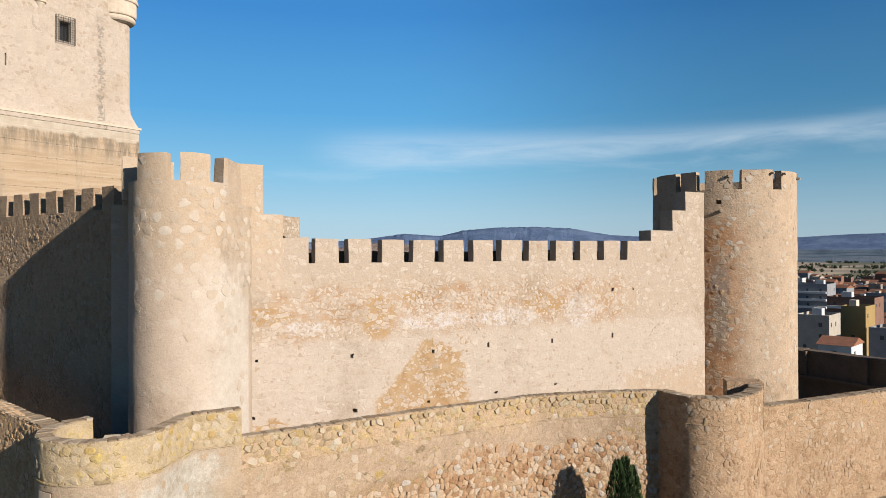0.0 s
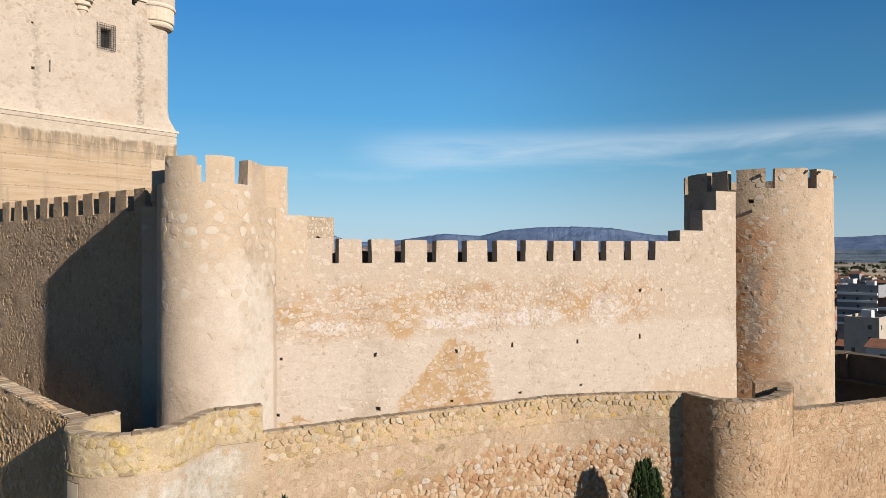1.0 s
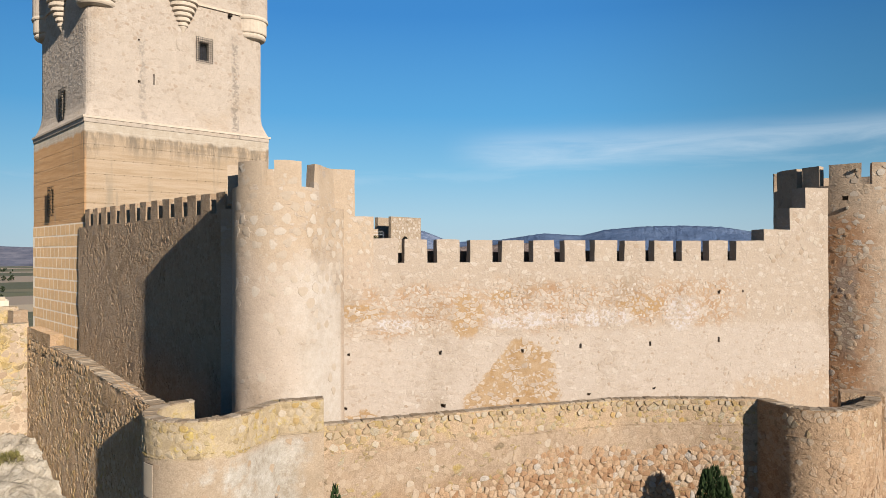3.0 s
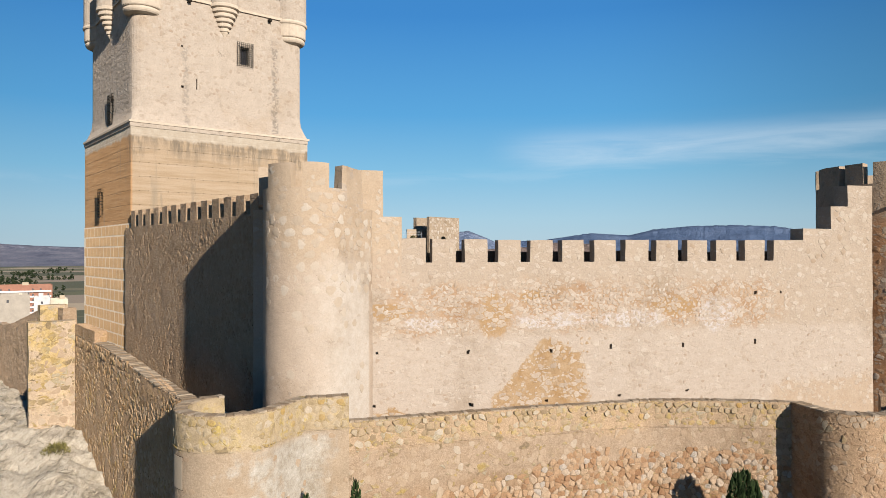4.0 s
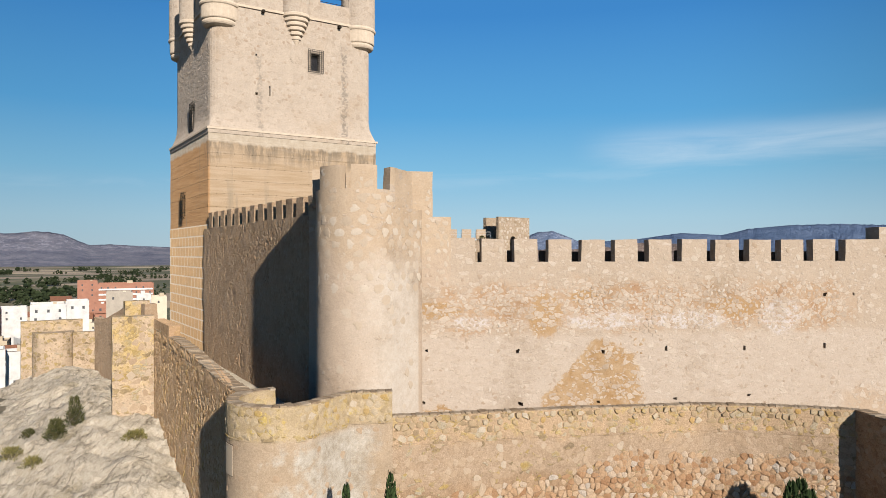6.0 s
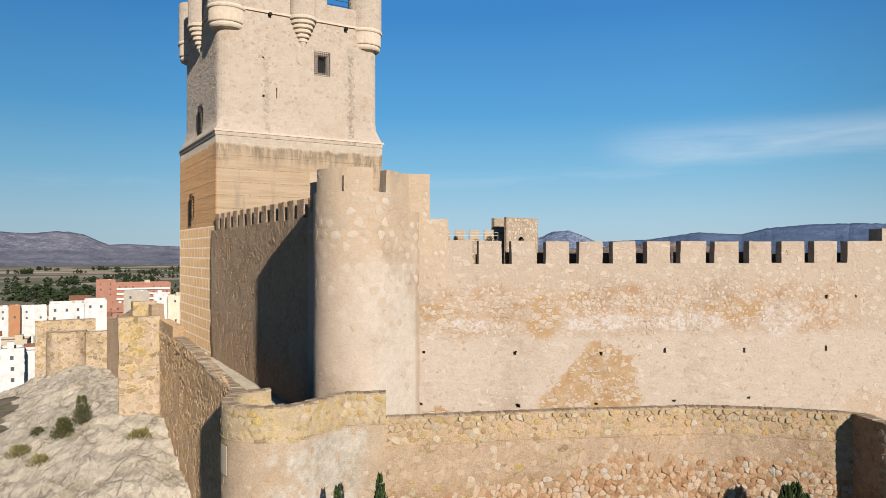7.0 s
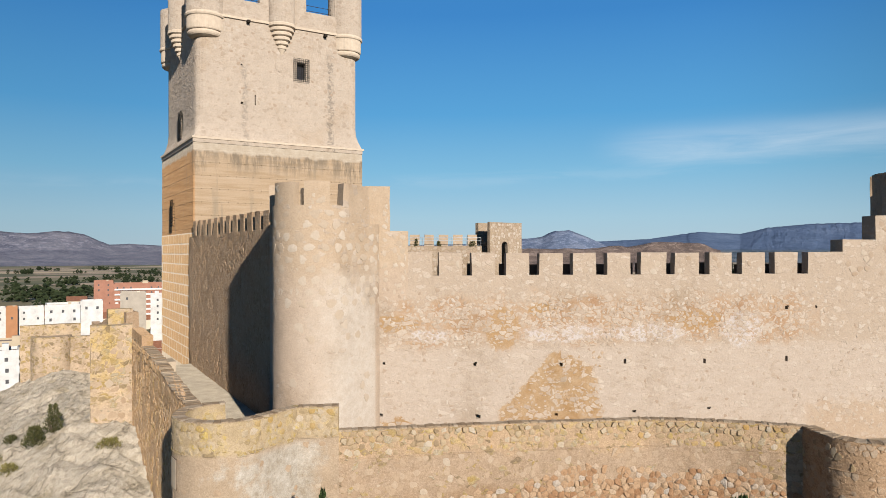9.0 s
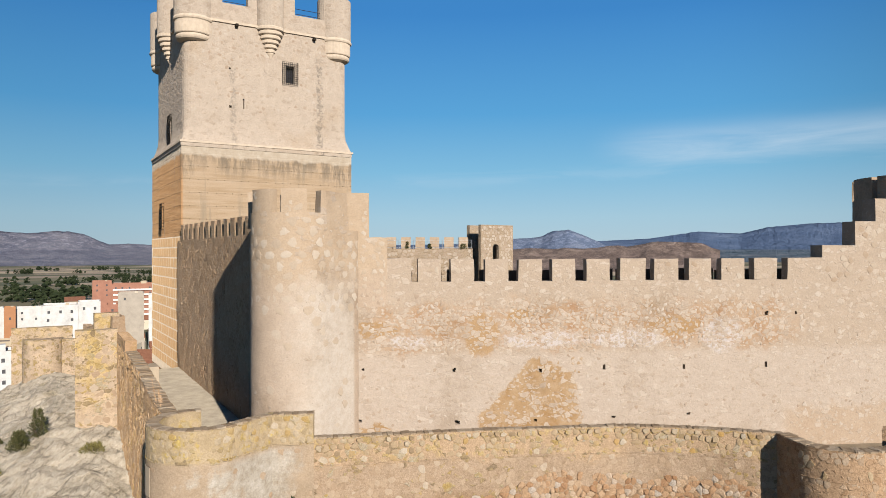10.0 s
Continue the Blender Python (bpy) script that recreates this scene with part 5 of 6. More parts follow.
while dist < 1150:
    a = -1.5 + random.uniform(0, 1)
    while a < 10.2:
        w = math.degrees(random.uniform(8, 15) / dist)
        x, y = -math.sin(radians(a)) * dist, math.cos(radians(a)) * dist
        kind, i = random.choice([KINDS[0], ("weathered rendered town house", 7), ("shade-darkened brown town house", 8), ("shade-darkened brown town house", 8), ("grey rendered town house", 9), ("shade-darkened brick town house", 10), ("shade-darkened brick town house", 10)])
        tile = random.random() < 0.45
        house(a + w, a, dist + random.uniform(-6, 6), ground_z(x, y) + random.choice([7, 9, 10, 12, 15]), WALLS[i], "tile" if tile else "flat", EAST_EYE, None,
              kind + (" with a tile roof" if tile else " with a flat roof"), 2, False, random.uniform(-30, -9))
        a += w * random.uniform(1.0, 1.35)
    dist *= 1.085
dist = 262.0
while dist < 560:
    a = 79.0 + random.uniform(0, 1)
    while a < 94:
        w = math.degrees(random.uniform(11, 17) / dist)
        x, y = WEST_EYE[0] - math.sin(radians(a)) * dist, WEST_EYE[1] + math.cos(radians(a)) * dist
        kind, i = random.choice(KINDS[:3])
        tile = random.random() < 0.5
        house(a + w, a, dist + random.uniform(-5, 5), ground_z(x, y) + random.choice([5, 6, 7, 8]), WALLS[i], "tile" if tile else "flat", WEST_EYE, None,
              kind + (" with a tile roof" if tile else " with a flat roof"), 1, False, random.uniform(-20, 20))
        a += w * random.uniform(1.0, 1.5)
    dist *= 1.12

# ---- plants ----
def foliage(name, lo, hi, rough=0.9):
    m, n, b = material(name, rough)
    r = n.t.nodes.new("ShaderNodeNewGeometry").outputs["Random Per Island"]
    n.put(b.inputs["Base Color"], n.mix(r, lo, hi))
    return m


M_DARKLEAF = foliage("dark_foliage", (0.010, 0.016, 0.007), (0.028, 0.038, 0.016))
M_CYPRESS = foliage("cypress_foliage", (0.010, 0.020, 0.007), (0.035, 0.055, 0.018))
M_SHRUB = foliage("shrub_foliage", (0.020, 0.023, 0.008), (0.085, 0.082, 0.03))
M_DRY = foliage("dry_foliage", (0.07, 0.065, 0.02), (0.20, 0.17, 0.06))
M_BARK = plain("bark", (0.09, 0.065, 0.045), 0.95, 0.3, 6, 0.02)


def clump(verts, faces, c, r, rng, squash=0.8):
    """A small uneven tuft: a knocked-about octahedron."""
    k = len(verts)
    for d in ((1, 0, 0), (-1, 0, 0), (0, 1, 0), (0, -1, 0), (0, 0, 1), (0, 0, -1)):
        f = r * rng.uniform(0.6, 1.25)
        verts.append((c[0] + d[0] * f + rng.uniform(-0.2, 0.2) * r, c[1] + d[1] * f + rng.uniform(-0.2, 0.2) * r, c[2] + d[2] * f * squash))
    for a, b, e in ((0, 2, 4), (2, 1, 4), (1, 3, 4), (3, 0, 4), (2, 0, 5), (1, 2, 5), (3, 1, 5), (0, 3, 5)):
        faces.append((k + a, k + b, k + e))


def from_lists(name, verts, faces, mat, parent=None):
    me = bpy.data.meshes.new(name)
    me.from_pydata(verts, [], faces)
    me.materials.append(mat)
    ob = new(name, me)
    ob.parent = parent
    return ob


rng = random.Random(11)
verts, faces = [], []
GROVES = [(87.6, 88.9, 760, 16, 16), (86.2, 87.0, 700, 9, 11), (85.3, 86.1, 760, 8, 12), (90.2, 92.5, 900, 16, 14), (80, 84.0, 1000, 13, 13), (84.8, 87.6, 1120, 10, 12), (88.9, 90, 1150, 6, 12), (79, 92, 1600, 26, 11), (79, 93, 2200, 24, 11),
          (-1, 10, 1250, 70, 7), (-1, 10, 1500, 90, 8), (-1, 10, 2000, 110, 9), (-1, 10, 2700, 110, 10), (36, 56, 1700, 70, 12), (5.6, 6.6, 250, 4, 8), (79, 93, 600, 22, 7), (80, 92, 860, 34, 8), (79, 92, 1300, 60, 9), (79, 92, 1900, 60, 9)]
for a0, a1, dist, count, tall in GROVES:
    hubs = [(rng.uniform(a0, a1), dist * rng.uniform(0.88, 1.15)) for i in range(max(1, count // 7))]
    for i in range(count):
        ha, hr = rng.choice(hubs)
        a, r = ha + math.degrees(rng.gauss(0, 14) / dist), hr + rng.gauss(0, 7)
        x, y = -math.sin(radians(a)) * r, math.cos(radians(a)) * r
        h = tall * rng.uniform(0.6, 1.1)
        z = ground_z(x, y)
        for k in range(26):
            t = rng.random()
            rad = h * 0.42 * math.sin(math.pi * (0.15 + 0.8 * t)) * math.sqrt(rng.random())
            an = rng.uniform(0, math.tau)
            clump(verts, faces, (x + rad * math.cos(an), y + rad * math.sin(an), z + h * (0.12 + 0.82 * t)), h * rng.uniform(0.10, 0.19), rng)
woods = from_lists("far_woods", verts, faces, M_DARKLEAF)
tagged(woods, "dark green pine groves and tree rows in the plain", "trees", kind="stuff")


def conifer(x, y, top, base, spread, tips, label, seed):
    rng = random.Random(seed)
    ob = thing("cypress_tree", label, "tree", "cypress trees")
    ob.location = (x, y, base)
    bm = bmesh.new()
    bmesh.ops.create_cone(bm, cap_ends=True, segments=9, radius1=0.13, radius2=0.03, depth=(top - base) * 0.9, matrix=Matrix.Translation((0, 0, (top - base) * 0.45)))
    part("trunk", bm, M_BARK, ob)
    verts, faces = [], []
    h = top - base
    for dx, dy, frac in tips:
        for i in range(int(1500 * spread)):
            t = rng.random() ** 0.75
            rad = spread * frac * (1 - t) ** 0.62 * (0.55 + 0.45 * math.sqrt(rng.random())) * (1 + 0.22 * noise.noise(Vector((t * 9, dx * 5, seed))))
            an = rng.uniform(0, math.tau)
            c = (dx + rad * math.cos(an), dy + rad * math.sin(an), 0.25 + (h * frac - 0.3) * t)
            k = len(verts)
            out = Vector((math.cos(an) * 0.35, math.sin(an) * 0.35, 1)).normalized()
            sidev = Vector((-math.sin(an), math.cos(an), 0)) * rng.uniform(0.02, 0.045)
            tip = Vector(c) + out * rng.uniform(0.12, 0.26)
            verts += [tuple(Vector(c) - sidev), tuple(Vector(c) + sidev), tuple(tip), tuple(Vector(c) + Vector((math.cos(an), math.sin(an), 0)) * 0.05 + out * 0.08)]
            faces += [(k, k + 3, k + 2), (k + 3, k + 1, k + 2), (k, k + 1, k + 3)]
    from_lists("crown", verts, faces, M_CYPRESS, ob)
    return ob


conifer(-10.6, 27.8, 3.55, -1.3, 0.85, [(0, 0, 1.0), (-0.22, -0.28, 0.97), (0.2, 0.3, 0.9)], "dark green cypress standing before the outer wall", 3)
conifer(-15.34, 13.14, 4.97, -1.3, 0.55, [(0, 0, 1.0), (0.12, -0.1, 0.93)], "slim dark cypress before the curved bastion", 8)

# added tree, placed on a sight line where the slim cypress throws its shadow
conifer(-17.37, 12.53, 4.17, -1.3, 0.4, [(0, 0, 1.0)], "slim dark cypress before the curved bastion", 9)


def shrub(name, x, y, w, h, mat, label, seed, count=420):
    rng = random.Random(seed)
    hit, place, _, _ = rock.ray_cast((x, y, 30), (0, 0, -1))
    z = place.z - 0.05 if hit else rock_z(x, y)
    ob = thing(name, label, "shrub", "shrubs on the rock")
    ob.location = (x, y, z)
    for i in range(7):
        an = rng.uniform(0, math.tau)
        bm = bmesh.new()
        bar(bm, (0, 0, 0), (0.3 * w * math.cos(an), 0.3 * w * math.sin(an), h * rng.uniform(0.4, 0.7)), 0.015, 5)
        part("stem", bm, M_BARK, ob)
    verts, faces = [], []
    for i in range(count):
        an, t = rng.uniform(0, math.tau), rng.random()
        rad = w * 0.5 * math.sqrt(rng.random()) * (1.05 - 0.65 * t) * (1 + 0.3 * noise.noise(Vector((an, t * 3, seed))))
        c = Vector((rad * math.cos(an), rad * math.sin(an), h * t))
        d = Vector((rng.uniform(-0.6, 0.6) + math.cos(an) * 0.5, rng.uniform(-0.6, 0.6) + math.sin(an) * 0.5, rng.uniform(0.4, 1.2))).normalized() * rng.uniform(0.10, 0.24)
        sv = d.cross(Vector((rng.uniform(-1, 1), rng.uniform(-1, 1), 0.3))).normalized() * 0.025
        k = len(verts)
        verts += [tuple(c - sv), tuple(c + sv), tuple(c + d)]
        faces.append((k, k + 1, k + 2))
    from_lists("foliage", verts, faces, mat, ob)
    return ob


shrub("shrub", -42.6, 6.6, 1.2, 1.7, M_SHRUB, "grey-green shrub growing from the rock", 1, 1000)
shrub("shrub", -42.2, 5.6, 1.3, 1.1, M_SHRUB, "low grey-green shrub on the rock", 2, 1100)
shrub("shrub", -37.9, 9.2, 1.5, 0.45, M_DRY, "dry yellow-green tuft on the rock", 3, 420)
shrub("shrub", -42.5, 3.4, 1.6, 0.6, M_DRY, "dry yellowish tuft low on the rock", 4, 420)
shrub("shrub", -46.5, 4.4, 1.1, 0.5, M_SHRUB, "low dark shrub on the rock", 5, 320)
shrub("shrub", -39.5, 4.3, 1.2, 0.5, M_DRY, "dry tuft on the rock", 6, 320)


for k, w, h, seed in [(1.0, 0.9, 0.5, 41), (4.6, 0.5, 0.5, 42), (7.0, 0.45, 0.75, 43), (9.6, 0.8, 0.6, 44), (11.6, 1.6, 0.8, 45)]:
    bush = shrub("shrub", -40.0, 4.0, w, h, M_SHRUB, "green bush rooted in the top of the far wall", seed, 260)
    bush.location = (*fw(k, -0.12), 13.2)
    bush["group"] = "bushes on the far wall"


# ---- stones that stand out of the walls ----
def stone_tints(name, palette, bump=0.012, fuzz=0.15, grit=1.0, lichen=0.0):
    m, n, b = material(name, 0.92, fuzz)
    p = n.where()
    info = n.t.nodes.new("ShaderNodeObjectInfo").outputs["Random"]
    isle = n.t.nodes.new("ShaderNodeNewGeometry").outputs["Random Per Island"]
    r = n.math("FRACT", n.math("ADD", info, isle))
    col = n.ramp(r, palette)
    f = n.noise(p, 16, 6, 0.7)
    g = n.noise(p, 5.5, 5, 0.65)
    if lichen:
        bloom = n.math("MULTIPLY", n.step(n.noise(p, 2.3, 6, 0.7), 0.52, 0.62), n.step(n.noise(p, 0.5, 3, 0.5), 0.42, 0.6))
        col = n.mix(n.math("MULTIPLY", bloom, lichen), col, n.ramp(g, [(0.35, (0.40, 0.285, 0.075)), (0.65, (0.56, 0.43, 0.14))]))
    col = n.mix(0.45 * grit, col, n.ramp(f, [(0.3, (0.35, 0.31, 0.27)), (0.68, (1, 1, 1))]), "MULTIPLY")
    col = n.mix(0.35 * grit, col, n.ramp(g, [(0.3, (0.5, 0.45, 0.4)), (0.65, (1, 1, 1))]), "MULTIPLY")
    n.put(b.inputs["Base Color"], n.mix(1.0, col, (ALBEDO, ALBEDO, ALBEDO), "MULTIPLY"))
    n.put(b.inputs["Normal"], n.bump(n.math("ADD", f, n.math("MULTIPLY", g, 2.0)), 0.8, bump))
    return m


M_ST_CREAM = stone_tints("cream_stone", [(0.0, (0.378, 0.289, 0.210)), (0.3, (0.420, 0.341, 0.263)), (0.7, (0.462, 0.389, 0.310)), (1.0, (0.493, 0.430, 0.357))], 0.008, 0.15, 0.5)
M_ST_OCHRE = stone_tints("ochre_stone", [(0.0, (0.286, 0.209, 0.132)), (0.15, (0.396, 0.297, 0.187)), (0.5, (0.451, 0.352, 0.237)), (0.56, (0.462, 0.297, 0.110)), (0.62, (0.429, 0.330, 0.209)), (0.85, (0.484, 0.402, 0.292)), (1.0, (0.528, 0.462, 0.374))], 0.02, 0.15, 0.8, 0.75)
M_ST_RUST = stone_tints("rust_stone", [(0.0, (0.357, 0.203, 0.111)), (0.3, (0.456, 0.289, 0.170)), (0.6, (0.517, 0.369, 0.240)), (0.85, (0.554, 0.431, 0.314)), (1.0, (0.492, 0.443, 0.388))], 0.05, 0.3)


M_ST_FLUSH = stone_tints("bedded_stone", [(0.0, (0.385, 0.282, 0.193)), (0.4, (0.428, 0.324, 0.226)), (0.9, (0.461, 0.362, 0.263)), (1.0, (0.489, 0.414, 0.324))], 0.02, 0.15, 0.7)


M_ST_WARM = stone_tints("warm_stone", [(0.0, (0.335, 0.224, 0.138)), (0.5, (0.389, 0.275, 0.178)), (1.0, (0.436, 0.335, 0.235))], 0.02, 1.0, 0.6)
M_ST_GOLD = stone_tints("golden_stone", [(0.0, (0.370, 0.227, 0.114)), (0.5, (0.458, 0.310, 0.174)), (1.0, (0.532, 0.399, 0.269))], 0.02, 1.0, 0.6, 0.5)
M_ST_TAN = stone_tints("tan_stone", [(0.0, (0.36, 0.245, 0.145)), (0.5, (0.42, 0.31, 0.205)), (0.85, (0.45, 0.345, 0.245)), (1.0, (0.51, 0.43, 0.345))], 0.012, 0.15, 0.6)
M_ST_TOWER = stone_tints("tower_stone", [(0.0, (0.425, 0.345, 0.262)), (0.5, (0.465, 0.39, 0.31)), (1.0, (0.505, 0.44, 0.365))], 0.008, 0.15, 0.45)
M_ST_PALE = stone_tints("pale_stone", [(0.0, (0.37, 0.285, 0.215)), (0.4, (0.43, 0.355, 0.28)), (0.8, (0.465, 0.395, 0.325)), (1.0, (0.51, 0.45, 0.385))], 0.008, 0.15, 0.5)
M_ST_ROSY = stone_tints("rosy_stone", [(0.0, (0.347, 0.218, 0.132)), (0.5, (0.414, 0.280, 0.177)), (1.0, (0.482, 0.364, 0.258))], 0.03)
M_ST_BAST = stone_tints("bastion_stone", [(0.0, (0.367, 0.281, 0.167)), (0.3, (0.454, 0.367, 0.248)), (0.6, (0.464, 0.383, 0.270)), (0.66, (0.443, 0.302, 0.113)), (0.75, (0.432, 0.346, 0.221)), (1.0, (0.508, 0.432, 0.335))], 0.02, 0.15, 0.8, 0.85)
STONE = {"tan": M_ST_TAN, "tower": M_ST_TOWER, "gold": M_ST_GOLD, "bast": M_ST_BAST, "rosy": M_ST_ROSY, "pale": M_ST_PALE, "warm": M_ST_WARM, "flush": M_ST_FLUSH, "cream": M_ST_CREAM, "ochre": M_ST_OCHRE, "rust": M_ST_RUST}


def clip(poly, p, q):
    """What of a polygon lies nearer to p than to q."""
    mx, mz, dx, dz = (p[0] + q[0]) / 2, (p[1] + q[1]) / 2, q[0] - p[0], q[1] - p[1]
    out = []
    for k in range(len(poly)):
        a, b = poly[k - 1], poly[k]
        da, db = (a[0] - mx) * dx + (a[1] - mz) * dz, (b[0] - mx) * dx + (b[1] - mz) * dz
        if (da < 0) != (db < 0):
            f = da / (da - db)
            out.append((a[0] + (b[0] - a[0]) * f, a[1] + (b[1] - a[1]) * f))
        if db < 0:
            out.append(b)
    return out


def lay_stones(parent, path, z0, z1, course, wide, rule, near, seed, most=300, jitter=0.33, joint=0.018, shrink=1.0, corner_cut=0.13, drop=0.0, rim=0.72, crown=0.83, lean=0.7):
    """Fits irregular stones side by side along a wall's outer face. rule(s, z) gives (chance, proud, kind); those for which near(s) holds come as parts, the rest as one mesh a kind."""
    rng = random.Random(seed)
    pts = [Vector(p) for p in path]
    run = [0.0]
    for a, b in zip(pts, pts[1:]):
        run.append(run[-1] + (b - a).length)

    def at(k, z, d):
        k = min(max(k, 0.0), run[-1])
        j = next(q for q in range(1, len(run)) if k <= run[q] + 1e-6)
        p = pts[j - 1].lerp(pts[j], (k - run[j - 1]) / (run[j] - run[j - 1]))
        t = (pts[j] - pts[j - 1]).normalized()
        return (p.x + t.y * d, p.y - t.x * d, z)

    rows_, cols = max(1, int((z1 - z0) / course)), max(1, int(run[-1] / wide))
    ch, cwid = (z1 - z0) / rows_, run[-1] / cols
    seeds = {}
    for r in range(-2, rows_ + 2):
        for c in range(-2, cols + 2):
            if rng.random() < drop:
                continue
            seeds[r, c] = ((c + 0.5 + 0.5 * (r % 2) + rng.uniform(-jitter, jitter)) * cwid, z0 + (r + 0.5 + rng.uniform(-jitter, jitter) * 0.8) * ch)
    rest, made = {}, 0
    for r in range(rows_):
        for c in range(cols):
            if (r, c) not in seeds:
                continue
            p = seeds[r, c]
            chance, proud, kind = rule(p[0], p[1])
            if rng.random() > chance:
                continue
            poly = [(p[0] - 2 * cwid, p[1] - 2 * ch), (p[0] + 2 * cwid, p[1] - 2 * ch), (p[0] + 2 * cwid, p[1] + 2 * ch), (p[0] - 2 * cwid, p[1] + 2 * ch)]
            for dr in (-2, -1, 0, 1, 2):
                for dc in (-2, -1, 0, 1, 2):
                    if (dr or dc) and (r + dr, c + dc) in seeds:
                        poly = clip(poly, p, seeds[r + dr, c + dc])
            poly = [(min(max(a, 0.01), run[-1] - 0.01), min(max(b, z0 - 0.05), z1)) for a, b in poly]
            if len(poly) < 3:
                continue
            cx, cz = sum(a for a, _ in poly) / len(poly), sum(b for _, b in poly) / len(poly)
            ring = []
            for k in range(len(poly)):
                a, b, e = poly[k - 1], poly[k], poly[(k + 1) % len(poly)]
                for o in (a, e):
                    f = corner_cut * rng.uniform(0.5, 1.5)
                    v = (b[0] + (o[0] - b[0]) * f, b[1] + (o[1] - b[1]) * f)
                    far = max(0.05, math.hypot(v[0] - cx, v[1] - cz))
                    g = max(0.3, 1 - joint * rng.uniform(0.5, 1.5) / far) * shrink
                    ring.append((cx + (v[0] - cx) * g, cz + (v[1] - cz) * g))
            proud *= rng.uniform(0.3, 1.6)
            tx, tz = rng.uniform(-lean, lean) * proud / cwid, rng.uniform(-lean, lean) * proud / ch
            n_ = len(ring)
            verts = [at(a, b, -0.04) for a, b in ring]
            verts += [at(cx + (a - cx) * 0.985, cz + (b - cz) * 0.985, max(0.003, proud * rim + tx * (a - cx) + tz * (b - cz))) for a, b in ring]
            verts += [at(cx + (a - cx) * crown, cz + (b - cz) * crown, max(0.005, proud * rng.uniform(0.85, 1.15) + tx * (a - cx) + tz * (b - cz))) for a, b in ring]
            faces = [(q * n_ + k, q * n_ + (k + 1) % n_, (q + 1) * n_ + (k + 1) % n_, (q + 1) * n_ + k) for q in range(2) for k in range(n_)]
            faces.append(tuple(range(2 * n_, 3 * n_)))
            if made < most and near(p[0]):
                me = bpy.data.meshes.new("stone")
                me.from_pydata(verts, [], faces)
                me.materials.append(STONE[kind])
                me.shade_smooth()
                me.set_sharp_from_angle(angle=0.7)
                ob = new("stone", me)
                ob.parent = parent
                made += 1
            else:
                V, F = rest.setdefault(kind, ([], []))
                F += [tuple(k + len(V) for k in f) for f in faces]
                V += verts
    for kind, (V, F) in rest.items():
        me = bpy.data.meshes.new("stones")
        me.from_pydata(V, [], F)
        me.materials.append(STONE[kind])
        me.shade_smooth()
        me.set_sharp_from_angle(angle=0.7)
        ob = new("stones", me)
        ob.parent = parent
        tagged(ob, kind="stuff")


def rule_outer(s, z):
    low = 3.8 + 0.4 * noise.noise(Vector((s * 0.35, 0, 2))) - 1.1 * smoothstep(10, 2, s)
    if abs(s - 2.74) < 0.24 and abs(z - 3.24) < 0.22:
        return 0.0, 0.0, "rust"
    if z > 5.38:
        return 0.95, 0.04, "ochre"
    if z > 4.75:
        return (0.6 if noise.noise(Vector((s * 0.6, z, 0))) > -0.1 else 0.25), 0.014, "ochre"
    if z > low:
        return 0.35, 0.004, "flush"
    if z > low - 0.45:
        return 0.8, 0.022, "rust"
    return 1.0, 0.038, "rust"


def rule_rough(top):
    def rule(s, z):
        if z > top - 0.38:
            return 0.35, 0.006, "flush"
        if z > top - 1.1:
            return 0.25, 0.006, "ochre"
        edge = top - 2.2 + 0.4 * noise.noise(Vector((s * 0.5, 1, 7)))
        if z > edge:
            return 0.4, 0.006, "flush"
        return 0.72, 0.013, "rosy"
    return rule


lay_stones(outer, FACE, 1.2, 4.72, 0.215, 0.255, rule_outer, lambda s: 3 < s < 14, 21, 200, 0.46, 0.004, 1.0, 0.24, 0.10, 0.35, 0.7, 1.3)
lay_stones(outer, FACE, 4.75, 5.74, 0.245, 0.29, rule_outer, lambda s: 3 < s < 14, 20, 110, 0.24, 0.030, 0.97, 0.16, 0.05, 0.45)
lay_stones(bastion, BAST, 5.6, 6.68, 0.265, 0.33, lambda s, z: (0.9, 0.014, "bast"), lambda s: True, 22, 300, 0.24, 0.036, 0.95, 0.18, 0.05, 0.4)
lay_stones(bastion, BAST, 2.0, 5.45, 0.26, 0.34, lambda s, z: (0.08, 0.005, "flush") if z > 3.7 else (0.4, 0.015, "flush"), lambda s: True, 23, 200, 0.42, 0.03, 0.85, 0.28, 0.0, 0.2, 0.7)
lay_stones(right, RT, 1.2, 5.72, 0.215, 0.255, rule_rough(5.75), lambda s: s > 1.5, 24, 260, 0.46, 0.012, 0.95, 0.26, 0.12, 0.4, 0.74)
lay_stones(rw, [(-6.95, 35.7), (-4.7, 39.3), (-2.36, 43.5), (1.5, 50.5)], -0.5, 4.57, 0.215, 0.255, rule_rough(4.6), lambda s: s < 8, 25, 220, 0.46, 0.012, 0.95, 0.26, 0.12, 0.4, 0.74)


def rule_curtain(s, z):
    if any(abs(s - a) < w / 2 + 0.2 and abs(z - b) < h / 2 + 0.14 for a, b, w, h in PUTLOGS):
        return 0.0, 0.0, "cream"
    k = noise.noise(Vector((s * 0.45, z * 0.6, 4)))
    if 8.2 + 0.7 * k < z < 10.5 + 0.5 * k and s < 17 + 2 * k:
        return 0.68, 0.010, "pale"
    if z > 10.4:
        return 0.30, 0.007, "pale"
    if 1.2 < s < 6.2 and s > 3.55 - (7.75 - z) * 0.92 and z < 7.9:
        return 0.42, 0.007, "tan"
    return 0.24, 0.005, "pale"


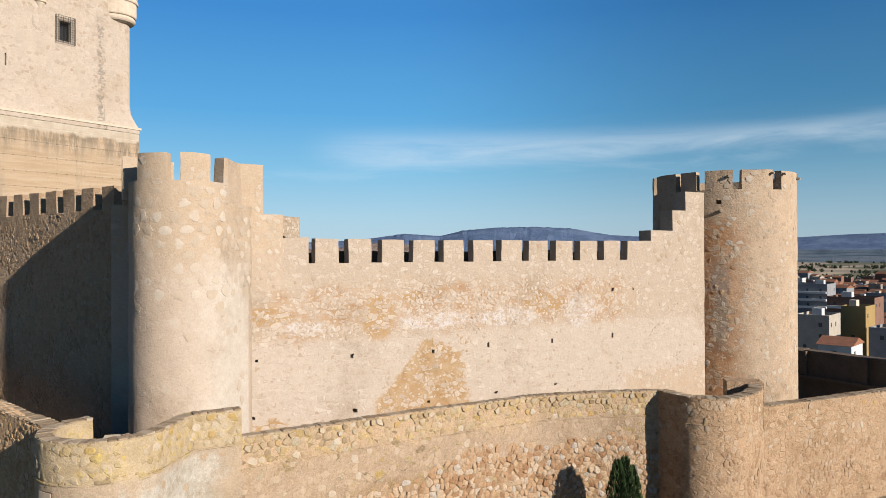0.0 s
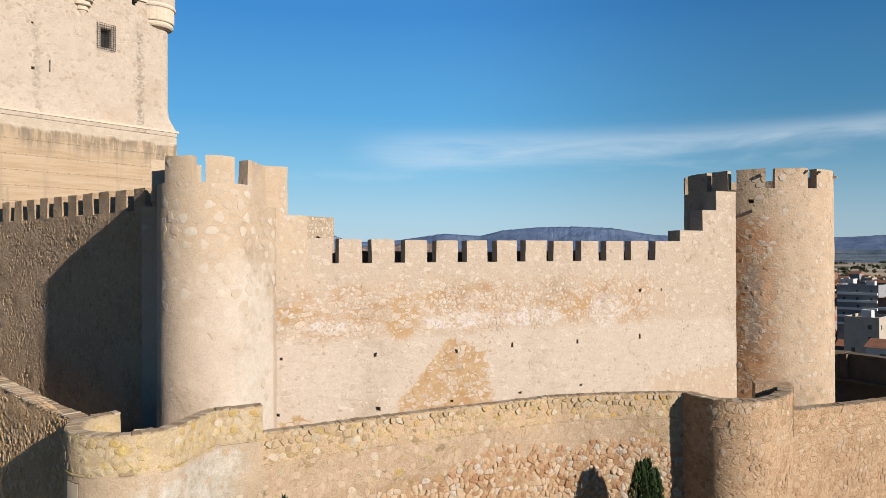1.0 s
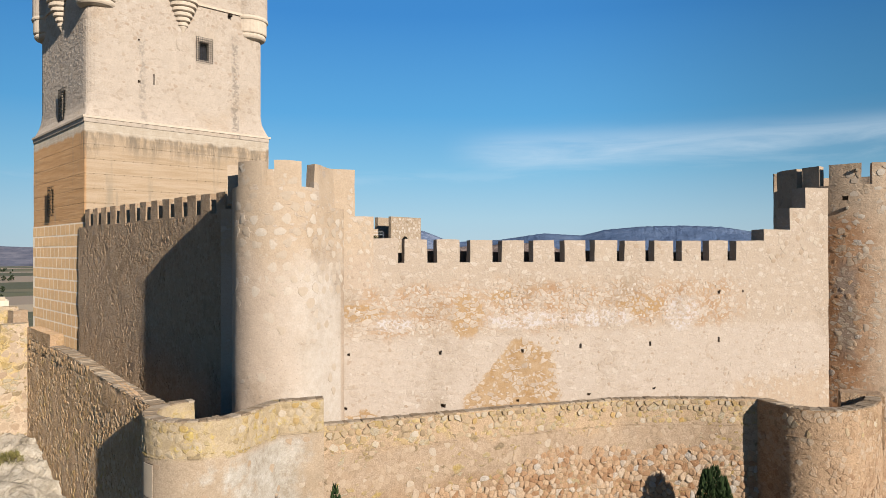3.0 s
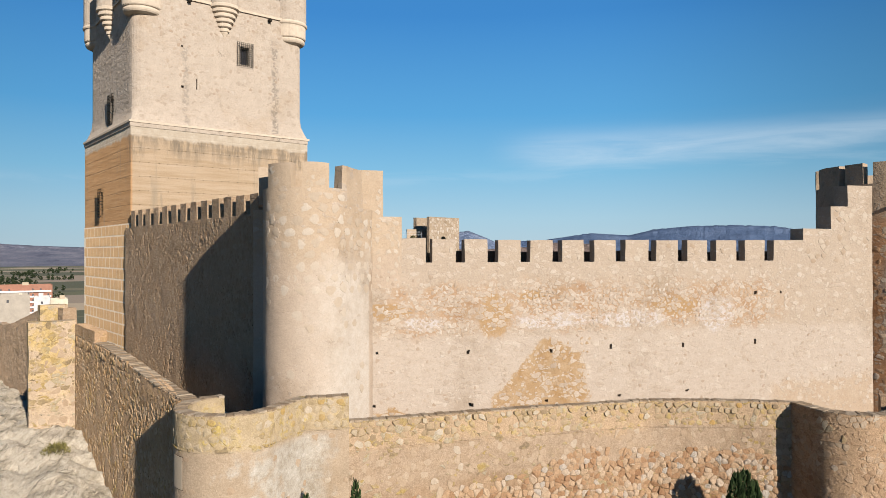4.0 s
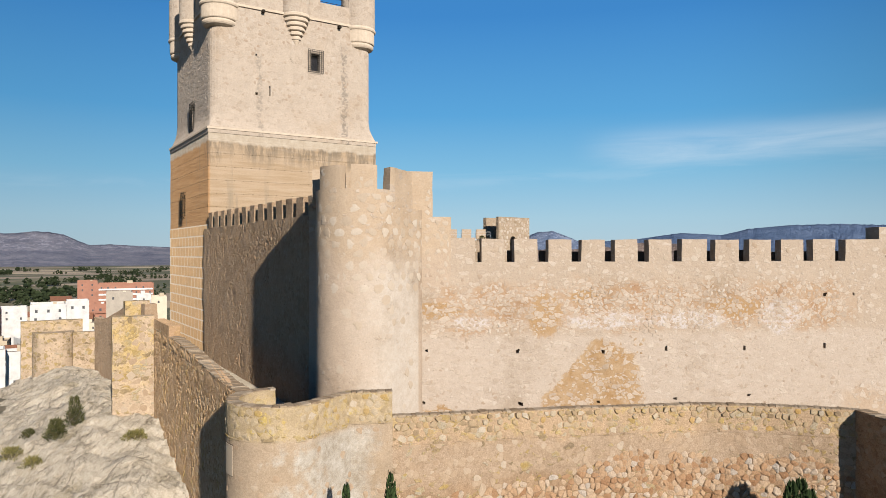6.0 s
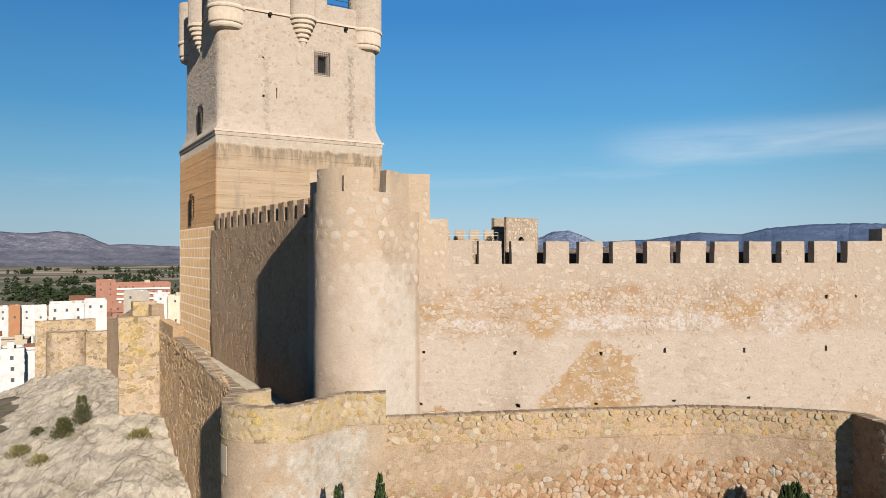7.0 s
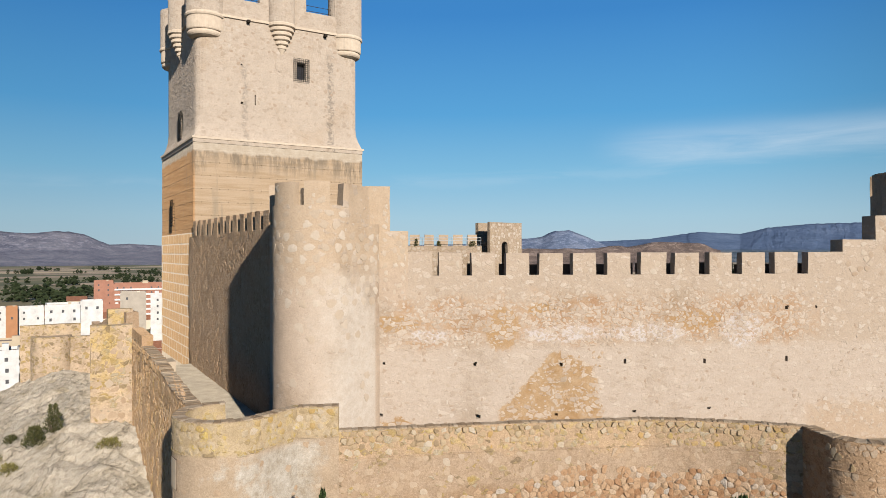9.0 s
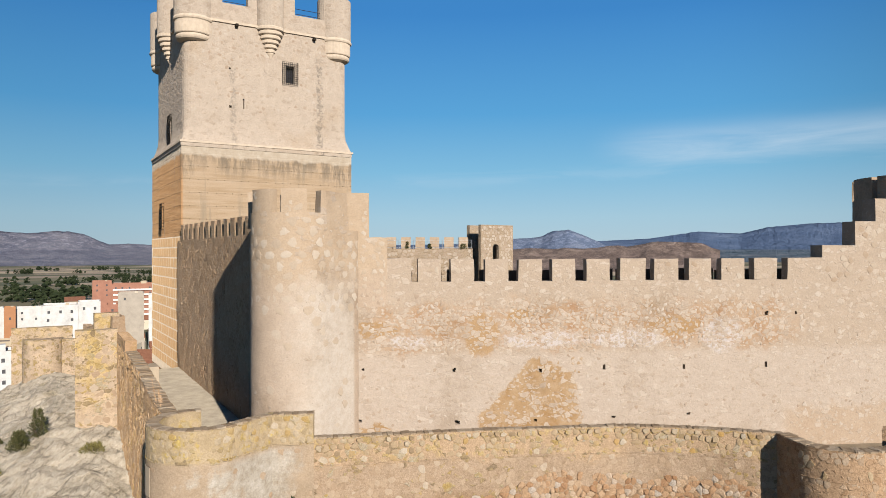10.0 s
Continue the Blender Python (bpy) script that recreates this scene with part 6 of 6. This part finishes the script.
lay_stones(curtain, [cw(-4.8, 0.0), cw(22.8, 0.0)], 4.2, 11.4, 0.19, 0.27, lambda s, z: rule_curtain(s - 4.8, z), lambda s: s < 11, 26, 300, 0.40, 0.035, 0.80, 0.33, 0.08, 0.2, 0.70)
lay_stones(side, [lw(-51.6, 0), lw(-25.0, 0)], 3.6, 13.8, 0.19, 0.24, lambda s, z: (0.7, 0.009, "warm"), lambda s: s > 15, 30, 300, 0.46, 0.012, 0.95, 0.2, 0.1, 0.4, 0.65, 1.5)
lay_stones(left, OL, -0.5, 6.66, 0.19, 0.24, lambda s, z: (0.75, 0.014, "gold"), lambda s: s > 10, 33, 300, 0.46, 0.012, 0.95, 0.2, 0.1, 0.4, 0.65, 1.5)
lay_stones(left, OL[:3], 6.7, 7.25, 0.20, 0.25, lambda s, z: (0.92 if z < 6.6 + 0.6 * smoothstep(19, 6, s) else 0.0, 0.02, "gold"), lambda s: True, 34, 40, 0.45, 0.008, 1.0, 0.2, 0.08, 0.35, 0.6, 1.6)
for k, (a, c, top) in enumerate([(-4.40, -4.0, 15.5), (-3.92, -3.18, 13.5)]):
    lay_stones(curtain, [cw(a, 0.0), cw(c, 0.0)], 10.6, top, 0.30, 0.36, lambda s, z: (0.7, 0.008, "tower"), lambda s: True, 110 + k, 30, 0.3, 0.05, 0.86, 0.3, 0.0, 0.2, 0.7)
TFACE = arc(TLC, TLR, -98, 29, 22) + [cw(-4.45, 0.04)]
lay_stones(corner, TFACE, 5.0, 14.5, 0.46, 0.60, lambda s, z: (0.0 if z > 13.6 and s > 3.9 else 0.95 if z > 10.3 + 1.5 * noise.noise(Vector((s, z * 0.5, 9))) else 0.22 if s < 1.6 else 0.08, 0.008, "tower"), lambda s: True, 27, 300, 0.24, 0.07, 0.82, 0.32, 0.02, 0.15, 0.68)
lay_stones(east, EFACE[:24], 3.5, 15.65, 0.36, 0.46, lambda s, z: (0.0 if abs(s - 1.0) < 0.4 and 14.5 < z < 15.3 else 0.35 if s > 2.2 else 0.28, 0.016 if s < 2.2 else 0.008, "cream" if s > 1.8 or z > 13 else "rust"), lambda s: True, 28, 300, 0.40, 0.06, 0.84, 0.3, 0.0, 0.25, 0.7)
lay_stones(stub, [(-42.4, 8.57), (-42, 8.55), (-42, 10.95)], 1.0, 8.0, 0.4, 0.5, lambda s, z: (0.5, 0.008, "flush"), lambda s: True, 29, 120, 0.4, 0.04, 0.88, 0.22)
def rule_keep(s, z):
    y = 17.9 + s
    if abs(y - 25.62) < 1.0 and abs(z - 28.2) < 1.3 or abs(y - 21.6) < 0.35 and abs(z - 25.2) < 0.8 or abs(y - 20.53) < 0.4 and abs(z - 24.93) < 0.4:
        return 0.0, 0.0, "pale"
    return (0.5 if noise.noise(Vector((y * 0.3, z * 0.35, 2))) > 0.05 else 0.2) + 0.25 * smoothstep(28, 31, z), 0.006, "pale"


lay_stones(keep, [(KX - 0.36, 17.9), (KX - 0.36, 30.1)], 24.6, 31.7, 0.33, 0.42, rule_keep, lambda s: True, 61, 220, 0.42, 0.06, 0.82, 0.3, 0.0, 0.2, 0.68)
for k, poly in enumerate([rect(18.5, 20.2, 0, 0), rect(20.25, 22.7, 0, 0)]):
    lay_stones(curtain, [poly[0], poly[1]], 11.4, (13.15, 14.35)[k], 0.24, 0.42, lambda s, z: (0.5, 0.010, "cream"), lambda s: True, 40 + k, 60, 0.2, 0.02, 0.9)
for k, (a, c) in enumerate(MERLONS):
    lay_stones(curtain, [cw(a + 0.06, 0.0), cw(c - 0.06, 0.0)], 11.55, 12.5, 0.24, 0.32, lambda s, z: (0.35, 0.007, "cream"), lambda s: True, 50 + k, 20, 0.4, 0.03, 0.88, 0.2)

lay_stones(far_tower, [ft(0.05, 0), ft(5.0, 0)], 11.0, 15.82, 0.34, 0.44, lambda s, z: (0.0 if abs(s - 2.27) < 0.8 and z < 14.05 else 0.75, 0.012, "pale"), lambda s: True, 65, 120, 0.4, 0.04, 0.9, 0.2)
lay_stones(far_wall, [fw(13.9, 0), fw(0.1, 0)], 10.5, 13.2, 0.36, 0.46, lambda s, z: (0.6, 0.012, "pale"), lambda s: True, 66, 150, 0.4, 0.04, 0.9, 0.2)
for k, (a, c) in enumerate([(-88, -49.5), (-35.5, -2)]):
    lay_stones(corner, arc(TLC, TLR, a + 2, c - 2, 6), 14.65, 15.56, 0.30, 0.40, lambda s, z: (0.7, 0.010, "tower"), lambda s: True, 70 + k, 20, 0.38, 0.03, 0.9, 0.2)
for k, (a, c) in enumerate(TR_MERLONS[1:5]):
    lay_stones(east, arc(TRC, TRR, a + 1, c - 1, 6), TR_RIM + 0.06, TR_TOP - 0.05, 0.30, 0.40, lambda s, z: (0.4, 0.008, "cream"), lambda s: True, 80 + k, 20, 0.38, 0.03, 0.9, 0.2)

def coping(parent, path, width, z, seed, near=True):
    """Uneven flat stones bedded along the top of a wall."""
    rng = random.Random(seed)
    pts = [Vector(p) for p in path]
    top = z if callable(z) else (lambda x, y: z)
    for a, b in zip(pts, pts[1:]):
        run, t, k = (b - a).length, (b - a).normalized(), 0.0
        while k < run - 0.05:
            w = min(rng.uniform(0.16, 0.36), run - k)
            bm = bmesh.new()
            bmesh.ops.create_cube(bm, size=1)
            for v in bm.verts:
                v.co += Vector((rng.uniform(-0.07, 0.07), rng.uniform(-0.06, 0.06), rng.uniform(-0.25, 0.25)))
            bmesh.ops.bevel(bm, geom=bm.edges[:], offset=0.09, segments=1, affect="EDGES")
            c = a + t * (k + w / 2) + Vector((-t.y, t.x)) * width / 2
            bm.transform(pose(c.x, c.y, top(c.x, c.y) + 0.01, 0, 0, math.degrees(math.atan2(t.y, t.x))) @ Matrix.Diagonal((w * 0.97, width * rng.uniform(0.9, 1.04), rng.uniform(0.04, 0.09), 1)))
            part("coping_stone", bm, M_ST_CAP, parent)
            k += w


M_ST_CAP = stone_tints("coping_stone", [(0.0, (0.30, 0.22, 0.145)), (0.5, (0.40, 0.31, 0.215)), (1.0, (0.48, 0.395, 0.295))], 0.03)
coping(outer, FACE, 0.42, 5.75, 91)
coping(left, OL, 0.62, lambda x, y: 6.7 + 0.6 * smoothstep(-23, -36, x), 96)
coping(bastion, BAST[:27:2] + BAST[27:], 0.45, 6.7, 92)
coping(right, RT, 0.6, 5.75, 93)
coping(rw, [(-6.95, 35.7), (-4.7, 39.3), (-2.36, 43.5), (1.5, 50.5)], 0.6, 4.6, 95)

block("hatch_joint", sector(BC, BR - 0.05, BR + 0.012, -93.8, -75.2, 3), 4.22, 5.33, M_DIM, bastion)
# a bricked-up hatch in the bastion and the pale line under the parapets
hatch = block("hatch_slab", sector(BC, BR - 0.05, BR + 0.03, -93, -76, 3), 4.25, 5.3, M_ASHLAR, bastion, 0, 0, 0, "pale slab closing an old opening")
block("string_course", strip([(x + 0.03, y - 0.02) for x, y in FACE], 0.06), 4.66, 4.70, M_OUTER, outer, 0.4, 0, 0.01)
block("string_course", strip([(x + 0.02, y - 0.02) for x, y in RT[1:]], 0.07), 4.63, 4.655, M_RIGHT, right, 0.4, 0, 0.01)
block("string_course", strip([(-6.92, 35.68), (-4.67, 39.28), (-2.33, 43.48), (1.53, 50.48)], 0.07), 3.56, 3.585, M_RIGHT, rw, 0.4, 0, 0.01)
block("string_course", strip(arc(BC, BR + 0.03, -150, 22, 22) + [(-19.86, 13.88), (-19.18, 15.3)], 0.06), 5.53, 5.575, M_BASTION, bastion, 0.4, 0, 0.01)

ASH = []
rng = random.Random(31)
for k in range(6):
    bm = bmesh.new()
    bmesh.ops.create_cube(bm, size=1)
    bmesh.ops.bevel(bm, geom=bm.edges[:], offset=0.02, segments=1, affect="EDGES")
    shake(bm, 0.012, 2.0 + k)
    me = bpy.data.meshes.new("ashlar_block")
    bm.to_mesh(me)
    bm.free()
    me.materials.append(M_BLOCK)
    ASH.append(me)
block("mortar_bed", [(KX - KD + 0.02, KY0 + 0.1), (KX - 0.02, KY0 + 0.1), (KX - 0.02, KY0 - 0.045), (KX - KD + 0.02, KY0 - 0.045)], 2.5, 14.2, M_BED, keep)
for r in range(13):
    z = 3.6 + r * 0.845
    x = KX - KD + 0.05 + (r % 2) * 0.55
    while x < KX - 0.4:
        w = min(rng.uniform(0.95, 1.35), KX - 0.02 - x)
        ob = new("ashlar_block", rng.choice(ASH))
        ob.parent = keep
        ob.matrix_basis = pose(x + w / 2, KY0, z, 0, 0, rng.uniform(-0.4, 0.4)) @ Matrix.Diagonal((w - 0.11, rng.uniform(0.097, 0.103), 0.73, 1))
        x += w
